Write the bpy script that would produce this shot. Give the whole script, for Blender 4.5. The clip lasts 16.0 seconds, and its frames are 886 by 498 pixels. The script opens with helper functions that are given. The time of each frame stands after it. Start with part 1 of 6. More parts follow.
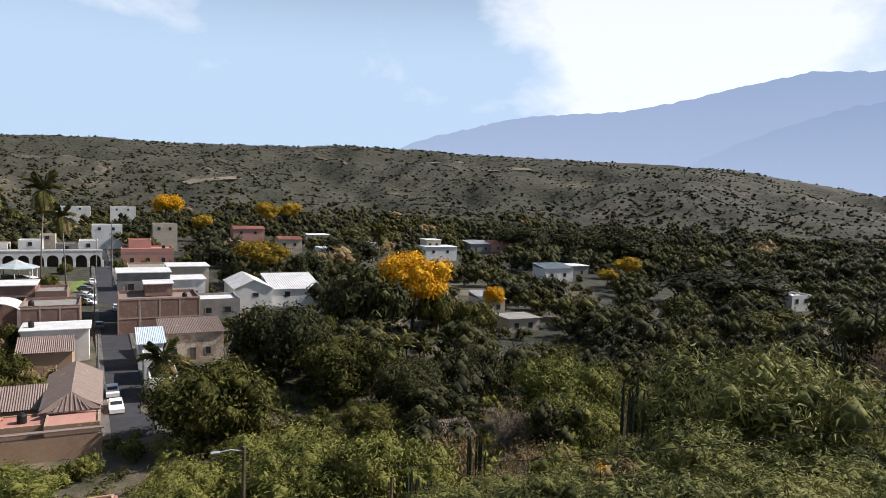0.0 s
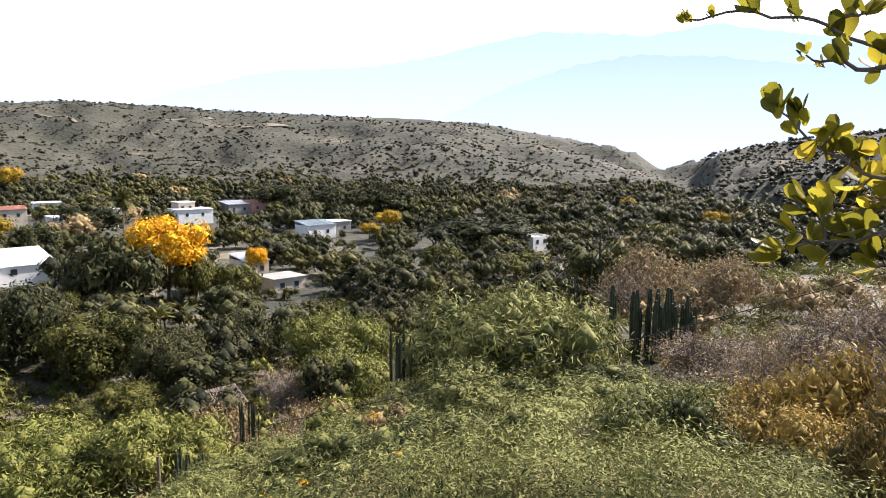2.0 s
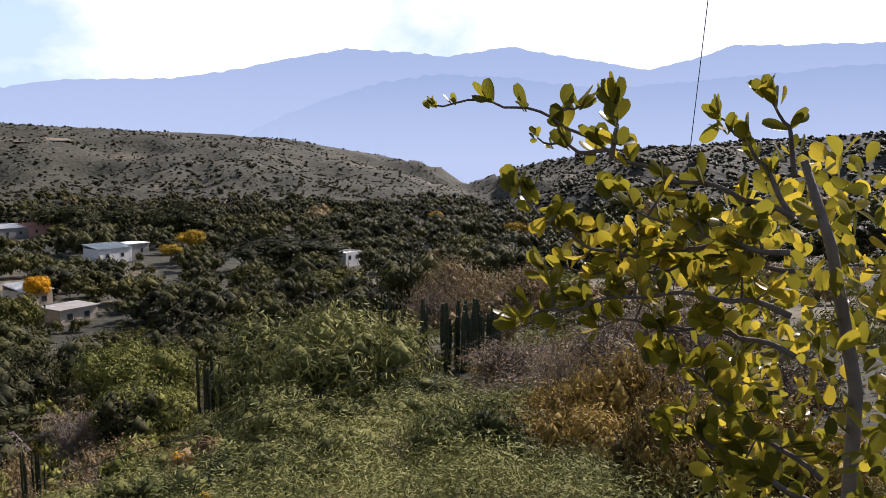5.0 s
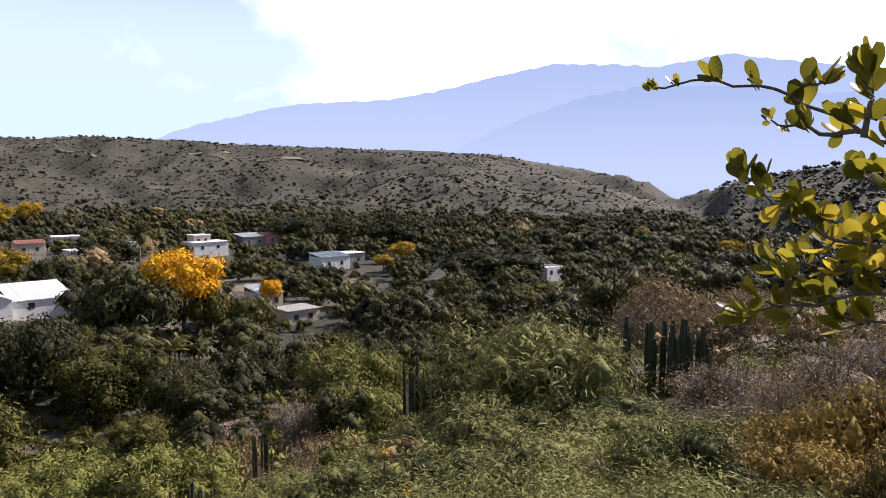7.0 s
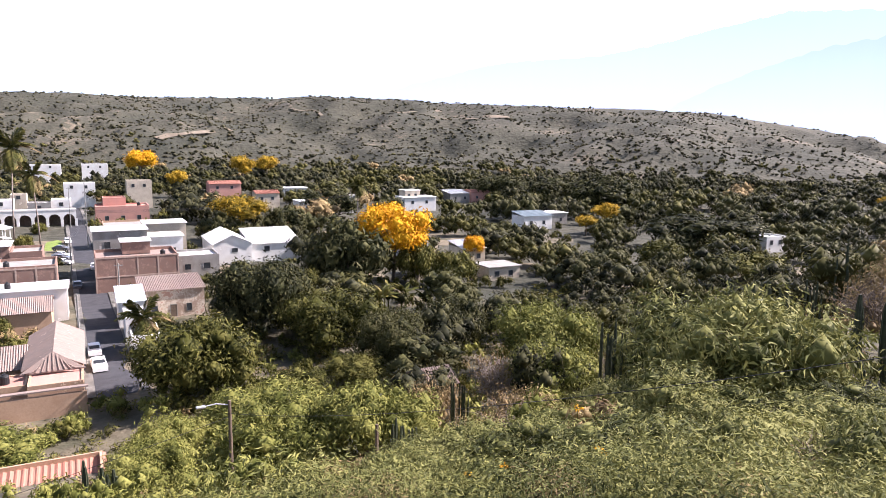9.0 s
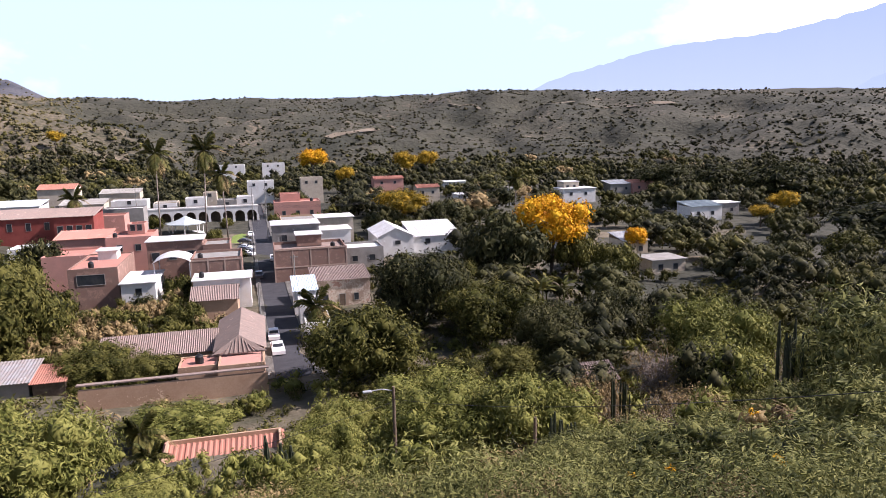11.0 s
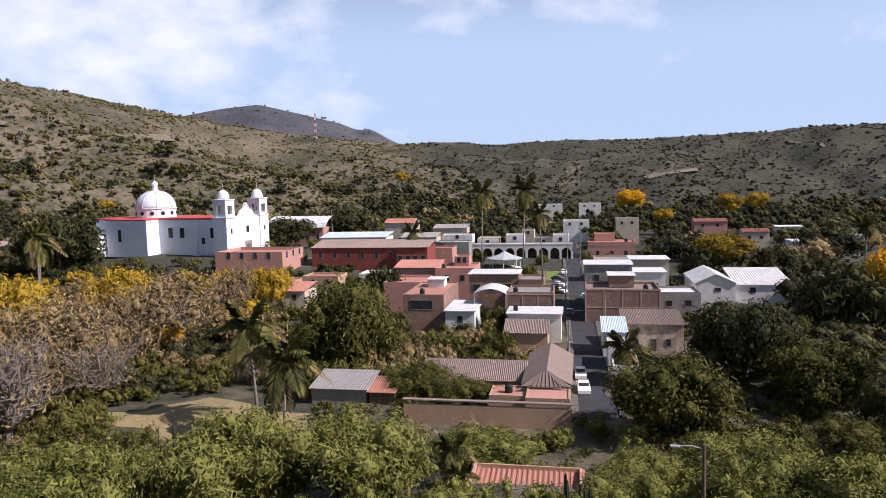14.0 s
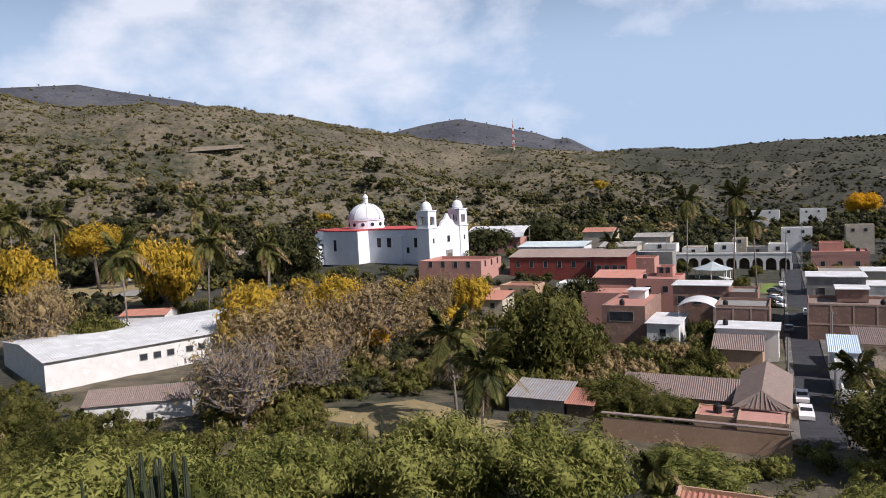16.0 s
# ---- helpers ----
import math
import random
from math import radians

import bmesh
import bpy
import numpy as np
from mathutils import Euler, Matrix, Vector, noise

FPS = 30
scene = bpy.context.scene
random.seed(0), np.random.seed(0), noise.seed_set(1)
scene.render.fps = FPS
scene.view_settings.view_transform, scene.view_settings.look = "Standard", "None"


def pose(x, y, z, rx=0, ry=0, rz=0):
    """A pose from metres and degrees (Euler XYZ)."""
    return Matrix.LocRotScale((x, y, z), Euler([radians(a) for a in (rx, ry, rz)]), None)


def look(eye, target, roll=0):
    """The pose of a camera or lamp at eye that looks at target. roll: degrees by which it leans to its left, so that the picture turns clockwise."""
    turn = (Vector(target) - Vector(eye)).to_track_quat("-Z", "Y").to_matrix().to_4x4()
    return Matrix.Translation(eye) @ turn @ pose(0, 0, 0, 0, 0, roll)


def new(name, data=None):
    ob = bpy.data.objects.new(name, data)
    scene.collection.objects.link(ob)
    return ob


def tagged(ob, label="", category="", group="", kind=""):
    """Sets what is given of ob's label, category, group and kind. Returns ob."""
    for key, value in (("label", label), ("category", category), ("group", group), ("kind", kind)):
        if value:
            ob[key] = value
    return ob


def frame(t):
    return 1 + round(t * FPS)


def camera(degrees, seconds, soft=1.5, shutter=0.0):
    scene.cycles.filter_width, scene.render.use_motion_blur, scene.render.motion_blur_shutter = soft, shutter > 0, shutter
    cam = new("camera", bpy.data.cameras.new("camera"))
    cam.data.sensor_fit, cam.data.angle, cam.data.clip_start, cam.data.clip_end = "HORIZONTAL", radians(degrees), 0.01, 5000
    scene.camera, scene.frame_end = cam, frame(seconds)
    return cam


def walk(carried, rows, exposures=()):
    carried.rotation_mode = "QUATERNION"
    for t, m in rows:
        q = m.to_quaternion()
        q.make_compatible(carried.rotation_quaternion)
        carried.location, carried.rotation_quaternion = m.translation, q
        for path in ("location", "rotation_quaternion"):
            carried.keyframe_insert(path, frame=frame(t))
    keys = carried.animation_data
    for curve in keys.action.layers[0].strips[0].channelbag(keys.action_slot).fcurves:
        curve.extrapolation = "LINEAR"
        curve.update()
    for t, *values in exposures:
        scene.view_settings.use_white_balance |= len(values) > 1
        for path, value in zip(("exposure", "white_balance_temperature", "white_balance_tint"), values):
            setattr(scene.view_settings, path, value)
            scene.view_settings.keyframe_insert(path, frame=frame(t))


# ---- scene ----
cam = camera(64.39, 16.0, soft=0.5)

EYE = 31.0  # the lookout's eye level over the street
# seconds, yaw, pitch, roll
TURNS = [
    (0.0, -25.45, -4.80, -1.91),
    (0.5, -28.99, -7.88, -0.45),
    (1.0, -35.01, -10.05, 0.38),
    (1.5, -40.52, -10.65, -0.41),
    (2.0, -44.83, -7.95, -0.56),
    (2.5, -48.23, -5.33, 0.75),
    (3.0, -50.29, -3.77, -0.15),
    (3.5, -52.41, -5.66, -0.66),
    (3.7, -53.82, -6.28, -0.78),
    (4.75, -60.20, -6.60, -0.30),
    (5.8, -56.99, -6.20, 0.35),
    (6.0, -54.44, -6.01, 0.20),
    (6.5, -49.77, -5.80, 0.55),
    (7.0, -43.75, -5.44, -0.08),
    (7.5, -41.09, -8.14, 0.31),
    (8.0, -36.69, -10.21, -0.70),
    (8.5, -33.11, -10.12, -1.18),
    (8.7, -30.65, -9.62, -0.86),
    (10.8, -15.85, -7.73, 0.54),
    (11.0, -14.61, -9.38, 1.36),
    (11.5, -8.79, -7.64, -1.28),
    (12.0, -3.39, -7.77, -1.03),
    (12.5, -0.00, -7.38, -0.50),
    (13.0, 3.16, -7.65, -0.65),
    (13.5, 8.55, -7.04, 0.73),
    (14.0, 10.65, -5.53, 1.38),
    (14.5, 12.20, -5.39, 1.40),
    (15.0, 15.64, -4.97, 1.95),
    (15.5, 20.20, -4.50, 2.81),
    (16.0, 26.57, -4.20, 2.66),
]
# small sways of the standing camera: seconds, metres to its side, metres up
SWAY = [(0.0, -0.05, -0.13), (1.0, -0.055, -0.13), (1.5, -0.052, -0.12), (2.0, -0.045, -0.086), (2.5, -0.007, -0.05), (3.0, -0.008, -0.035), (3.5, 0, 0), (3.7, 0.033, 0.046), (4.75, 0.058, 0.042), (5.8, 0.063, 0.04),
        (6.0, 0.058, 0.035), (6.5, 0.037, 0.033), (7.0, 0.038, -0.018), (7.5, 0.064, -0.028), (8.0, 0.055, -0.072), (8.7, 0.045, -0.1), (10.8, 0.0, -0.1), (16.0, 0, -0.1)]


def sway(t):
    s, z = (np.interp(t, [r[0] for r in SWAY], [r[k] for r in SWAY]) for k in (1, 2))
    return 0.407 * s, -0.914 * s, EYE + z


walk(cam, [(t, pose(*sway(t), 90 + p, r, yaw)) for t, yaw, p, r in TURNS],
     exposures=[(t, e, float(np.interp(t, (0, 3, 8, 11, 16), (6500, 6500, 6450, 6350, 6300))), float(np.interp(t, (0, 3, 8, 11, 14, 16), (14, 20, 26, 28, 24, 18)))) for t, e in (
         (0.0, 0.42), (0.5, 0.7), (1.0, 1.45), (1.5, 1.7), (2.0, 1.62), (2.5, 1.2), (3.0, 0.75), (3.5, 0.5), (6.0, 0.8), (7.0, 0.85), (7.5, 1.15), (8.0, 1.6), (8.7, 1.68), (11.0, 0.95), (12.5, 0.7), (14.0, 0.36), (16.0, 0.16))])


# ---- light ----
SUN_AZ, SUN_EL = 100.0, 42.0
world = bpy.data.worlds.new("sky")
scene.world = world
world.use_nodes = True
wn = world.node_tree
wn.nodes.clear()


def wnode(kind, **kw):
    n = wn.nodes.new(kind)
    for k, v in kw.items():
        n.inputs[k].default_value = v
    return n


sky = wn.nodes.new("ShaderNodeTexSky")
sky.sky_type = "NISHITA"
sky.sun_disc = False
sky.sun_elevation, sky.sun_rotation = radians(SUN_EL), radians(SUN_AZ)
sky.air_density, sky.dust_density, sky.ozone_density, sky.altitude = 1.0, 1.3, 1.6, 900
bg_sky = wnode("ShaderNodeBackground", Strength=0.045)
wn.links.new(sky.outputs[0], bg_sky.inputs[0])
coord = wn.nodes.new("ShaderNodeTexCoord")
mapping = wn.nodes.new("ShaderNodeMapping")
mapping.inputs["Scale"].default_value = (1.0, 1.0, 1.7)
wn.links.new(coord.outputs["Generated"], mapping.inputs[0])
puff = wnode("ShaderNodeTexNoise", Scale=6.0, Detail=10.0, Roughness=0.55, Distortion=0.1)
veil = wnode("ShaderNodeTexNoise", Scale=1.7, Detail=3.0, Roughness=0.5)
wn.links.new(mapping.outputs[0], puff.inputs["Vector"])
wn.links.new(mapping.outputs[0], veil.inputs["Vector"])


def wmath(op, p, q, r=None):
    n = wn.nodes.new("ShaderNodeMath")
    n.operation = op
    for i, v in enumerate((p, q, r)):
        if v is None:
            continue
        if isinstance(v, (int, float)):
            n.inputs[i].default_value = v
        else:
            wn.links.new(v, n.inputs[i])
    return n.outputs[0]


density = wmath("MULTIPLY_ADD", veil.outputs[0], 0.7, puff.outputs[0])
# two banks of cloud: over the western hills and over the eastern range
for az, el, wide, gain in ((-38, 10, 23, 0.26), (44, 9, 16, 0.20), (74, 16, 52, 0.30)):
    dot = wn.nodes.new("ShaderNodeVectorMath")
    dot.operation = "DOT_PRODUCT"
    wn.links.new(coord.outputs["Generated"], dot.inputs[0])
    dot.inputs[1].default_value = (math.sin(radians(az)) * math.cos(radians(el)), math.cos(radians(az)) * math.cos(radians(el)), math.sin(radians(el)))
    span = wn.nodes.new("ShaderNodeMapRange")
    span.interpolation_type = "SMOOTHSTEP"
    wn.links.new(dot.outputs["Value"], span.inputs["Value"])
    span.inputs["From Min"].default_value, span.inputs["From Max"].default_value = math.cos(radians(wide)), math.cos(radians(wide * 0.25))
    density = wmath("MULTIPLY_ADD", span.outputs[0], gain, density)
band = wn.nodes.new("ShaderNodeValToRGB")
band.color_ramp.elements[0].position, band.color_ramp.elements[1].position = 0.76, 1.0
shift = wmath("SUBTRACT", density, 0.20)
wn.links.new(shift, band.inputs[0])
soft = wmath("MULTIPLY", band.outputs[0], 0.8)
# milky air towards the horizon
height = wn.nodes.new("ShaderNodeSeparateXYZ")
wn.links.new(coord.outputs["Generated"], height.inputs[0])
milk = wn.nodes.new("ShaderNodeMapRange")
milk.interpolation_type = "SMOOTHSTEP"
wn.links.new(height.outputs["Z"], milk.inputs["Value"])
for k, v in (("From Min", 0.16), ("From Max", 0.40), ("To Min", 0.92), ("To Max", 0.12)):
    milk.inputs[k].default_value = v
bg_haze = wnode("ShaderNodeBackground", Color=(0.57, 0.77, 1.0, 1), Strength=0.74)
bg_cloud = wnode("ShaderNodeBackground", Color=(0.90, 0.95, 1.0, 1), Strength=0.86)
mixh, mixw = wn.nodes.new("ShaderNodeMixShader"), wn.nodes.new("ShaderNodeMixShader")
for mix, fac, low, high in ((mixh, milk.outputs[0], bg_sky, bg_haze), (mixw, soft, mixh, bg_cloud)):
    wn.links.new(fac, mix.inputs[0])
    wn.links.new(low.outputs[0], mix.inputs[1])
    wn.links.new(high.outputs[0], mix.inputs[2])
wout = wn.nodes.new("ShaderNodeOutputWorld")
wn.links.new(mixw.outputs[0], wout.inputs[0])

sun = new("sun", bpy.data.lights.new("sun", "SUN"))
sun.data.energy, sun.data.angle, sun.data.color = 5.0, radians(0.6), (1.0, 0.96, 0.90)
sun_way = Vector((math.sin(radians(SUN_AZ)) * math.cos(radians(SUN_EL)), math.cos(radians(SUN_AZ)) * math.cos(radians(SUN_EL)), math.sin(radians(SUN_EL))))
sun.matrix_world = look(sun_way * 300, (0, 0, 0))

# ---- materials ----


def surf(name, c1, c2, scale=1.0, rough=0.85, bump=0.15, c3=None, spread=0.5, metal=0.0, island=0.0, fine=14.0):
    """A matt surface of two tones in patches with a finer grain, and a third tone as stains."""
    m = bpy.data.materials.new(name)
    m.use_nodes = True
    nt = m.node_tree
    p = nt.nodes["Principled BSDF"]
    p.inputs["Roughness"].default_value, p.inputs["Metallic"].default_value = rough, metal
    p.inputs["Specular IOR Level"].default_value = 0.25
    geo = nt.nodes.new("ShaderNodeNewGeometry")
    n1, n2 = nt.nodes.new("ShaderNodeTexNoise"), nt.nodes.new("ShaderNodeTexNoise")
    n1.inputs["Scale"].default_value, n1.inputs["Detail"].default_value = scale, 5
    n2.inputs["Scale"].default_value, n2.inputs["Detail"].default_value = scale * fine, 4
    for n in (n1, n2):
        nt.links.new(geo.outputs["Position"], n.inputs["Vector"])
    add = nt.nodes.new("ShaderNodeMath")
    add.operation = "MULTIPLY_ADD"
    nt.links.new(n2.outputs[0], add.inputs[0])
    add.inputs[1].default_value = 0.6
    nt.links.new(n1.outputs[0], add.inputs[2])
    last = add.outputs[0]
    if island:
        more = nt.nodes.new("ShaderNodeMath")
        more.operation = "MULTIPLY_ADD"
        nt.links.new(geo.outputs["Random Per Island"], more.inputs[0])
        more.inputs[1].default_value = island
        nt.links.new(last, more.inputs[2])
        last = more.outputs[0]
    ramp = nt.nodes.new("ShaderNodeValToRGB")
    mid = 0.8 + island / 2
    ramp.color_ramp.elements[0].position, ramp.color_ramp.elements[1].position = mid - spread / 2, mid + spread / 2
    ramp.color_ramp.elements[0].color, ramp.color_ramp.elements[1].color = (*c1, 1), (*c2, 1)
    if c3:
        e = ramp.color_ramp.elements.new(min(0.99, mid + spread * 0.75))
        e.color = (*c3, 1)
    nt.links.new(last, ramp.inputs[0])
    nt.links.new(ramp.outputs[0], p.inputs["Base Color"])
    if bump:
        b = nt.nodes.new("ShaderNodeBump")
        b.inputs["Strength"].default_value, b.inputs["Distance"].default_value = bump, 0.1 / scale
        nt.links.new(n2.outputs[0], b.inputs["Height"])
        nt.links.new(b.outputs[0], p.inputs["Normal"])
    return m


def foliage(name, c1, c2, c3, glow=0.3, rough=0.6, dim=0.9):
    """Leaves: every leaf takes its own tone, every plant its own shift, and light comes through."""
    dim *= 0.8
    c1, c2, c3 = ((c[0] * dim * 1.1, c[1] * dim, c[2] * dim) for c in (c1, c2, c3))
    m = bpy.data.materials.new(name)
    m.use_nodes = True
    nt = m.node_tree
    nt.nodes.clear()
    geo, info = nt.nodes.new("ShaderNodeNewGeometry"), nt.nodes.new("ShaderNodeObjectInfo")
    n1 = nt.nodes.new("ShaderNodeTexNoise")
    n1.inputs["Scale"].default_value = 0.45
    nt.links.new(geo.outputs["Position"], n1.inputs["Vector"])
    a = nt.nodes.new("ShaderNodeMath")
    a.operation = "MULTIPLY_ADD"
    nt.links.new(geo.outputs["Random Per Island"], a.inputs[0])
    a.inputs[1].default_value = 0.5
    nt.links.new(n1.outputs[0], a.inputs[2])
    b = nt.nodes.new("ShaderNodeMath")
    b.operation = "MULTIPLY_ADD"
    nt.links.new(info.outputs["Random"], b.inputs[0])
    b.inputs[1].default_value = 0.35
    nt.links.new(a.outputs[0], b.inputs[2])
    ramp = nt.nodes.new("ShaderNodeValToRGB")
    r = ramp.color_ramp
    r.elements[0].position, r.elements[1].position = 0.5, 1.2
    r.elements[0].position, r.elements[1].position = 0.55, 1.0
    r.elements[0].color, r.elements[1].color = (*c1, 1), (*c3, 1)
    e = r.elements.new(0.85)
    e.color = (*c2, 1)
    nt.links.new(b.outputs[0], ramp.inputs[0])
    p, tr, mx, out = (nt.nodes.new("ShaderNode" + k) for k in ("BsdfPrincipled", "BsdfTranslucent", "MixShader", "OutputMaterial"))
    p.inputs["Roughness"].default_value = rough
    p.inputs["Specular IOR Level"].default_value = 0.2 if glow > 0.4 else 0.06
    mx.inputs[0].default_value = glow * 0.5 if name != "glossy_branch_leaves" else glow
    for s in (p.inputs["Base Color"], tr.inputs["Color"]):
        nt.links.new(ramp.outputs[0], s)
    nt.links.new(p.outputs[0], mx.inputs[1])
    nt.links.new(tr.outputs[0], mx.inputs[2])
    nt.links.new(mx.outputs[0], out.inputs[0])
    return m


M = dict(
    asphalt=surf("asphalt", (0.030, 0.031, 0.036), (0.055, 0.055, 0.06), 0.6, 0.9, 0.1),
    concrete=surf("concrete", (0.30, 0.29, 0.27), (0.48, 0.46, 0.43), 0.5, 0.9, 0.1, (0.2, 0.19, 0.17)),
    white=surf("whitewash", (0.72, 0.72, 0.70), (0.84, 0.84, 0.82), 0.5, 0.8, 0.05, (0.6, 0.58, 0.54)),
    limewhite=surf("church_limewash", (0.74, 0.76, 0.80), (0.82, 0.83, 0.85), 0.3, 0.8, 0.04, (0.66, 0.67, 0.7)),
    whiteroof=surf("white_roof_paint", (0.70, 0.71, 0.72), (0.82, 0.82, 0.82), 0.35, 0.7, 0.05, (0.5, 0.49, 0.47)),
    brick=surf("bare_brick", (0.25, 0.145, 0.11), (0.33, 0.205, 0.155), 0.8, 0.9, 0.08, (0.23, 0.15, 0.12), island=0.1),
    mortar=surf("mortar", (0.36, 0.26, 0.20), (0.44, 0.33, 0.27), 1.0, 0.9, 0.1),
    pink=surf("pink_plaster", (0.50, 0.26, 0.21), (0.60, 0.34, 0.28), 0.5, 0.85, 0.1, (0.4, 0.22, 0.18)),
    salmon=surf("salmon_roof_seal", (0.47, 0.19, 0.14), (0.56, 0.26, 0.20), 0.5, 0.85, 0.1, (0.36, 0.2, 0.16)),
    red=surf("oxblood_plaster", (0.20, 0.045, 0.035), (0.27, 0.07, 0.055), 0.5, 0.85, 0.1),
    redroof=surf("red_roof_seal", (0.42, 0.06, 0.06), (0.50, 0.10, 0.09), 0.5, 0.8, 0.05),
    ochre=surf("ochre_adobe", (0.46, 0.32, 0.22), (0.62, 0.46, 0.33), 0.4, 0.95, 0.07, (0.36, 0.23, 0.15)),
    cream=surf("cream_plaster", (0.55, 0.48, 0.37), (0.66, 0.59, 0.48), 0.5, 0.9, 0.1, (0.4, 0.34, 0.27)),
    peeling=surf("peeling_cream_plaster", (0.34, 0.25, 0.19), (0.60, 0.52, 0.42), 0.55, 0.95, 0.15, (0.42, 0.26, 0.20), spread=0.22, fine=6),
    tile=surf("weathered_clay_tile", (0.27, 0.20, 0.17), (0.43, 0.32, 0.27), 1.1, 0.95, 0.2, (0.20, 0.16, 0.14), fine=7),
    terracotta=surf("terracotta_tile", (0.40, 0.17, 0.12), (0.52, 0.25, 0.18), 0.9, 0.9, 0.25, (0.3, 0.15, 0.11)),
    tin=surf("galvanised_sheet", (0.42, 0.43, 0.44), (0.56, 0.57, 0.58), 0.8, 0.45, 0.1, (0.36, 0.3, 0.26), metal=0.5),
    bluesheet=surf("blue_tarp", (0.50, 0.62, 0.72), (0.62, 0.70, 0.76), 0.5, 0.7, 0.1),
    greygreen=surf("grey_roof_sheet", (0.30, 0.35, 0.36), (0.42, 0.47, 0.48), 0.5, 0.7, 0.1),
    dark=surf("dark_opening", (0.012, 0.012, 0.013), (0.03, 0.03, 0.03), 0.8, 0.4, 0.0),
    glass=surf("window_glass", (0.02, 0.025, 0.03), (0.05, 0.055, 0.06), 0.8, 0.12, 0.0),
    wood=surf("weathered_wood", (0.09, 0.065, 0.045), (0.16, 0.12, 0.09), 2.0, 0.85, 0.2),
    bark=surf("bark", (0.09, 0.07, 0.055), (0.17, 0.14, 0.115), 1.5, 0.95, 0.4),
    palebark=surf("pale_bark", (0.14, 0.118, 0.10), (0.26, 0.22, 0.19), 1.5, 0.95, 0.3),
    black=surf("black_plastic", (0.012, 0.012, 0.013), (0.025, 0.025, 0.026), 1.0, 0.45, 0.0),
    steel=surf("painted_steel", (0.35, 0.35, 0.36), (0.5, 0.5, 0.51), 1.0, 0.5, 0.0, metal=0.4),
    mast=surf("red_white_mast_paint", (0.5, 0.3, 0.28), (0.7, 0.68, 0.66), 0.2, 0.6, 0.0),
    lawn=surf("plaza_lawn", (0.10, 0.15, 0.03), (0.19, 0.25, 0.06), 0.7, 0.95, 0.3),
    dirt=surf("bare_earth", (0.32, 0.235, 0.11), (0.50, 0.385, 0.19), 0.5, 0.95, 0.3, (0.2, 0.17, 0.09)),
    track=surf("dusty_track", (0.19, 0.155, 0.115), (0.30, 0.25, 0.19), 0.1, 0.95, 0.3, (0.13, 0.11, 0.08)),
    cactus=surf("cactus_skin", (0.022, 0.028, 0.016), (0.05, 0.06, 0.032), 2.5, 0.7, 0.2),
    carwhite=surf("white_car_paint", (0.75, 0.75, 0.76), (0.8, 0.8, 0.8), 1.0, 0.25, 0.0),
    cargrey=surf("grey_car_paint", (0.16, 0.17, 0.18), (0.2, 0.2, 0.21), 1.0, 0.25, 0.0, metal=0.5),
    rubber=surf("tyre_rubber", (0.015, 0.015, 0.015), (0.03, 0.03, 0.03), 3.0, 0.9, 0.1),
    leaf_dark=foliage("dark_leaves", (0.012, 0.017, 0.008), (0.036, 0.044, 0.017), (0.085, 0.092, 0.036), 0.2),
    leaf_green=foliage("green_leaves", (0.022, 0.028, 0.007), (0.070, 0.080, 0.018), (0.15, 0.155, 0.042), 0.25),
    leaf_feather=foliage("olive_feather_leaves", (0.060, 0.076, 0.017), (0.125, 0.148, 0.034), (0.23, 0.25, 0.068), 0.3, dim=1.0),
    leaf_thorn=foliage("thorn_bush_leaves", (0.030, 0.040, 0.014), (0.098, 0.118, 0.036), (0.22, 0.24, 0.08), 0.3, dim=1.0),
    leaf_gold=foliage("golden_blossom", (0.42, 0.18, 0.008), (0.72, 0.38, 0.012), (0.88, 0.56, 0.03), 0.25, dim=0.85),
    leaf_yellow=foliage("yellowing_leaves", (0.13, 0.11, 0.016), (0.31, 0.23, 0.025), (0.54, 0.38, 0.04), 0.3),
    leaf_brown=foliage("dry_brown_leaves", (0.115, 0.088, 0.048), (0.225, 0.175, 0.085), (0.36, 0.29, 0.14), 0.25),
    leaf_rust=foliage("rust_leaves", (0.10, 0.082, 0.03), (0.22, 0.165, 0.045), (0.37, 0.28, 0.07), 0.3),
    leaf_palm=foliage("palm_fronds", (0.040, 0.052, 0.014), (0.085, 0.10, 0.028), (0.18, 0.18, 0.055), 0.25, 0.45),
    leaf_near=foliage("glossy_branch_leaves", (0.10, 0.11, 0.014), (0.34, 0.33, 0.03), (0.66, 0.54, 0.05), 0.55, 0.3, dim=0.82),
    west_scrub=foliage("western_scrub_leaves", (0.045, 0.050, 0.022), (0.092, 0.096, 0.040), (0.17, 0.16, 0.07), 0.15),
    scrub=foliage("hill_scrub_leaves", (0.016, 0.020, 0.012), (0.040, 0.045, 0.024), (0.085, 0.085, 0.046), 0.15),
    far_olive=foliage("olive_woods_leaves", (0.045, 0.050, 0.016), (0.085, 0.090, 0.026), (0.15, 0.15, 0.05), 0.2),
    far_leaf=foliage("far_woods_leaves", (0.012, 0.015, 0.009), (0.034, 0.040, 0.020), (0.085, 0.090, 0.040), 0.15),
)


def part(name, bm, material, parent, label="", smooth=False):
    """One bmesh as one mesh object under a thing or a part."""
    me = bpy.data.meshes.new(name)
    if hasattr(bm, "to_mesh"):
        bm.to_mesh(me)
        bm.free()
    else:
        me = bm
    me.materials.clear()
    me.materials.append(material)
    if smooth:
        me.shade_smooth()
    ob = new(name, me)
    if parent:
        ob.parent = parent
    return tagged(ob, label)


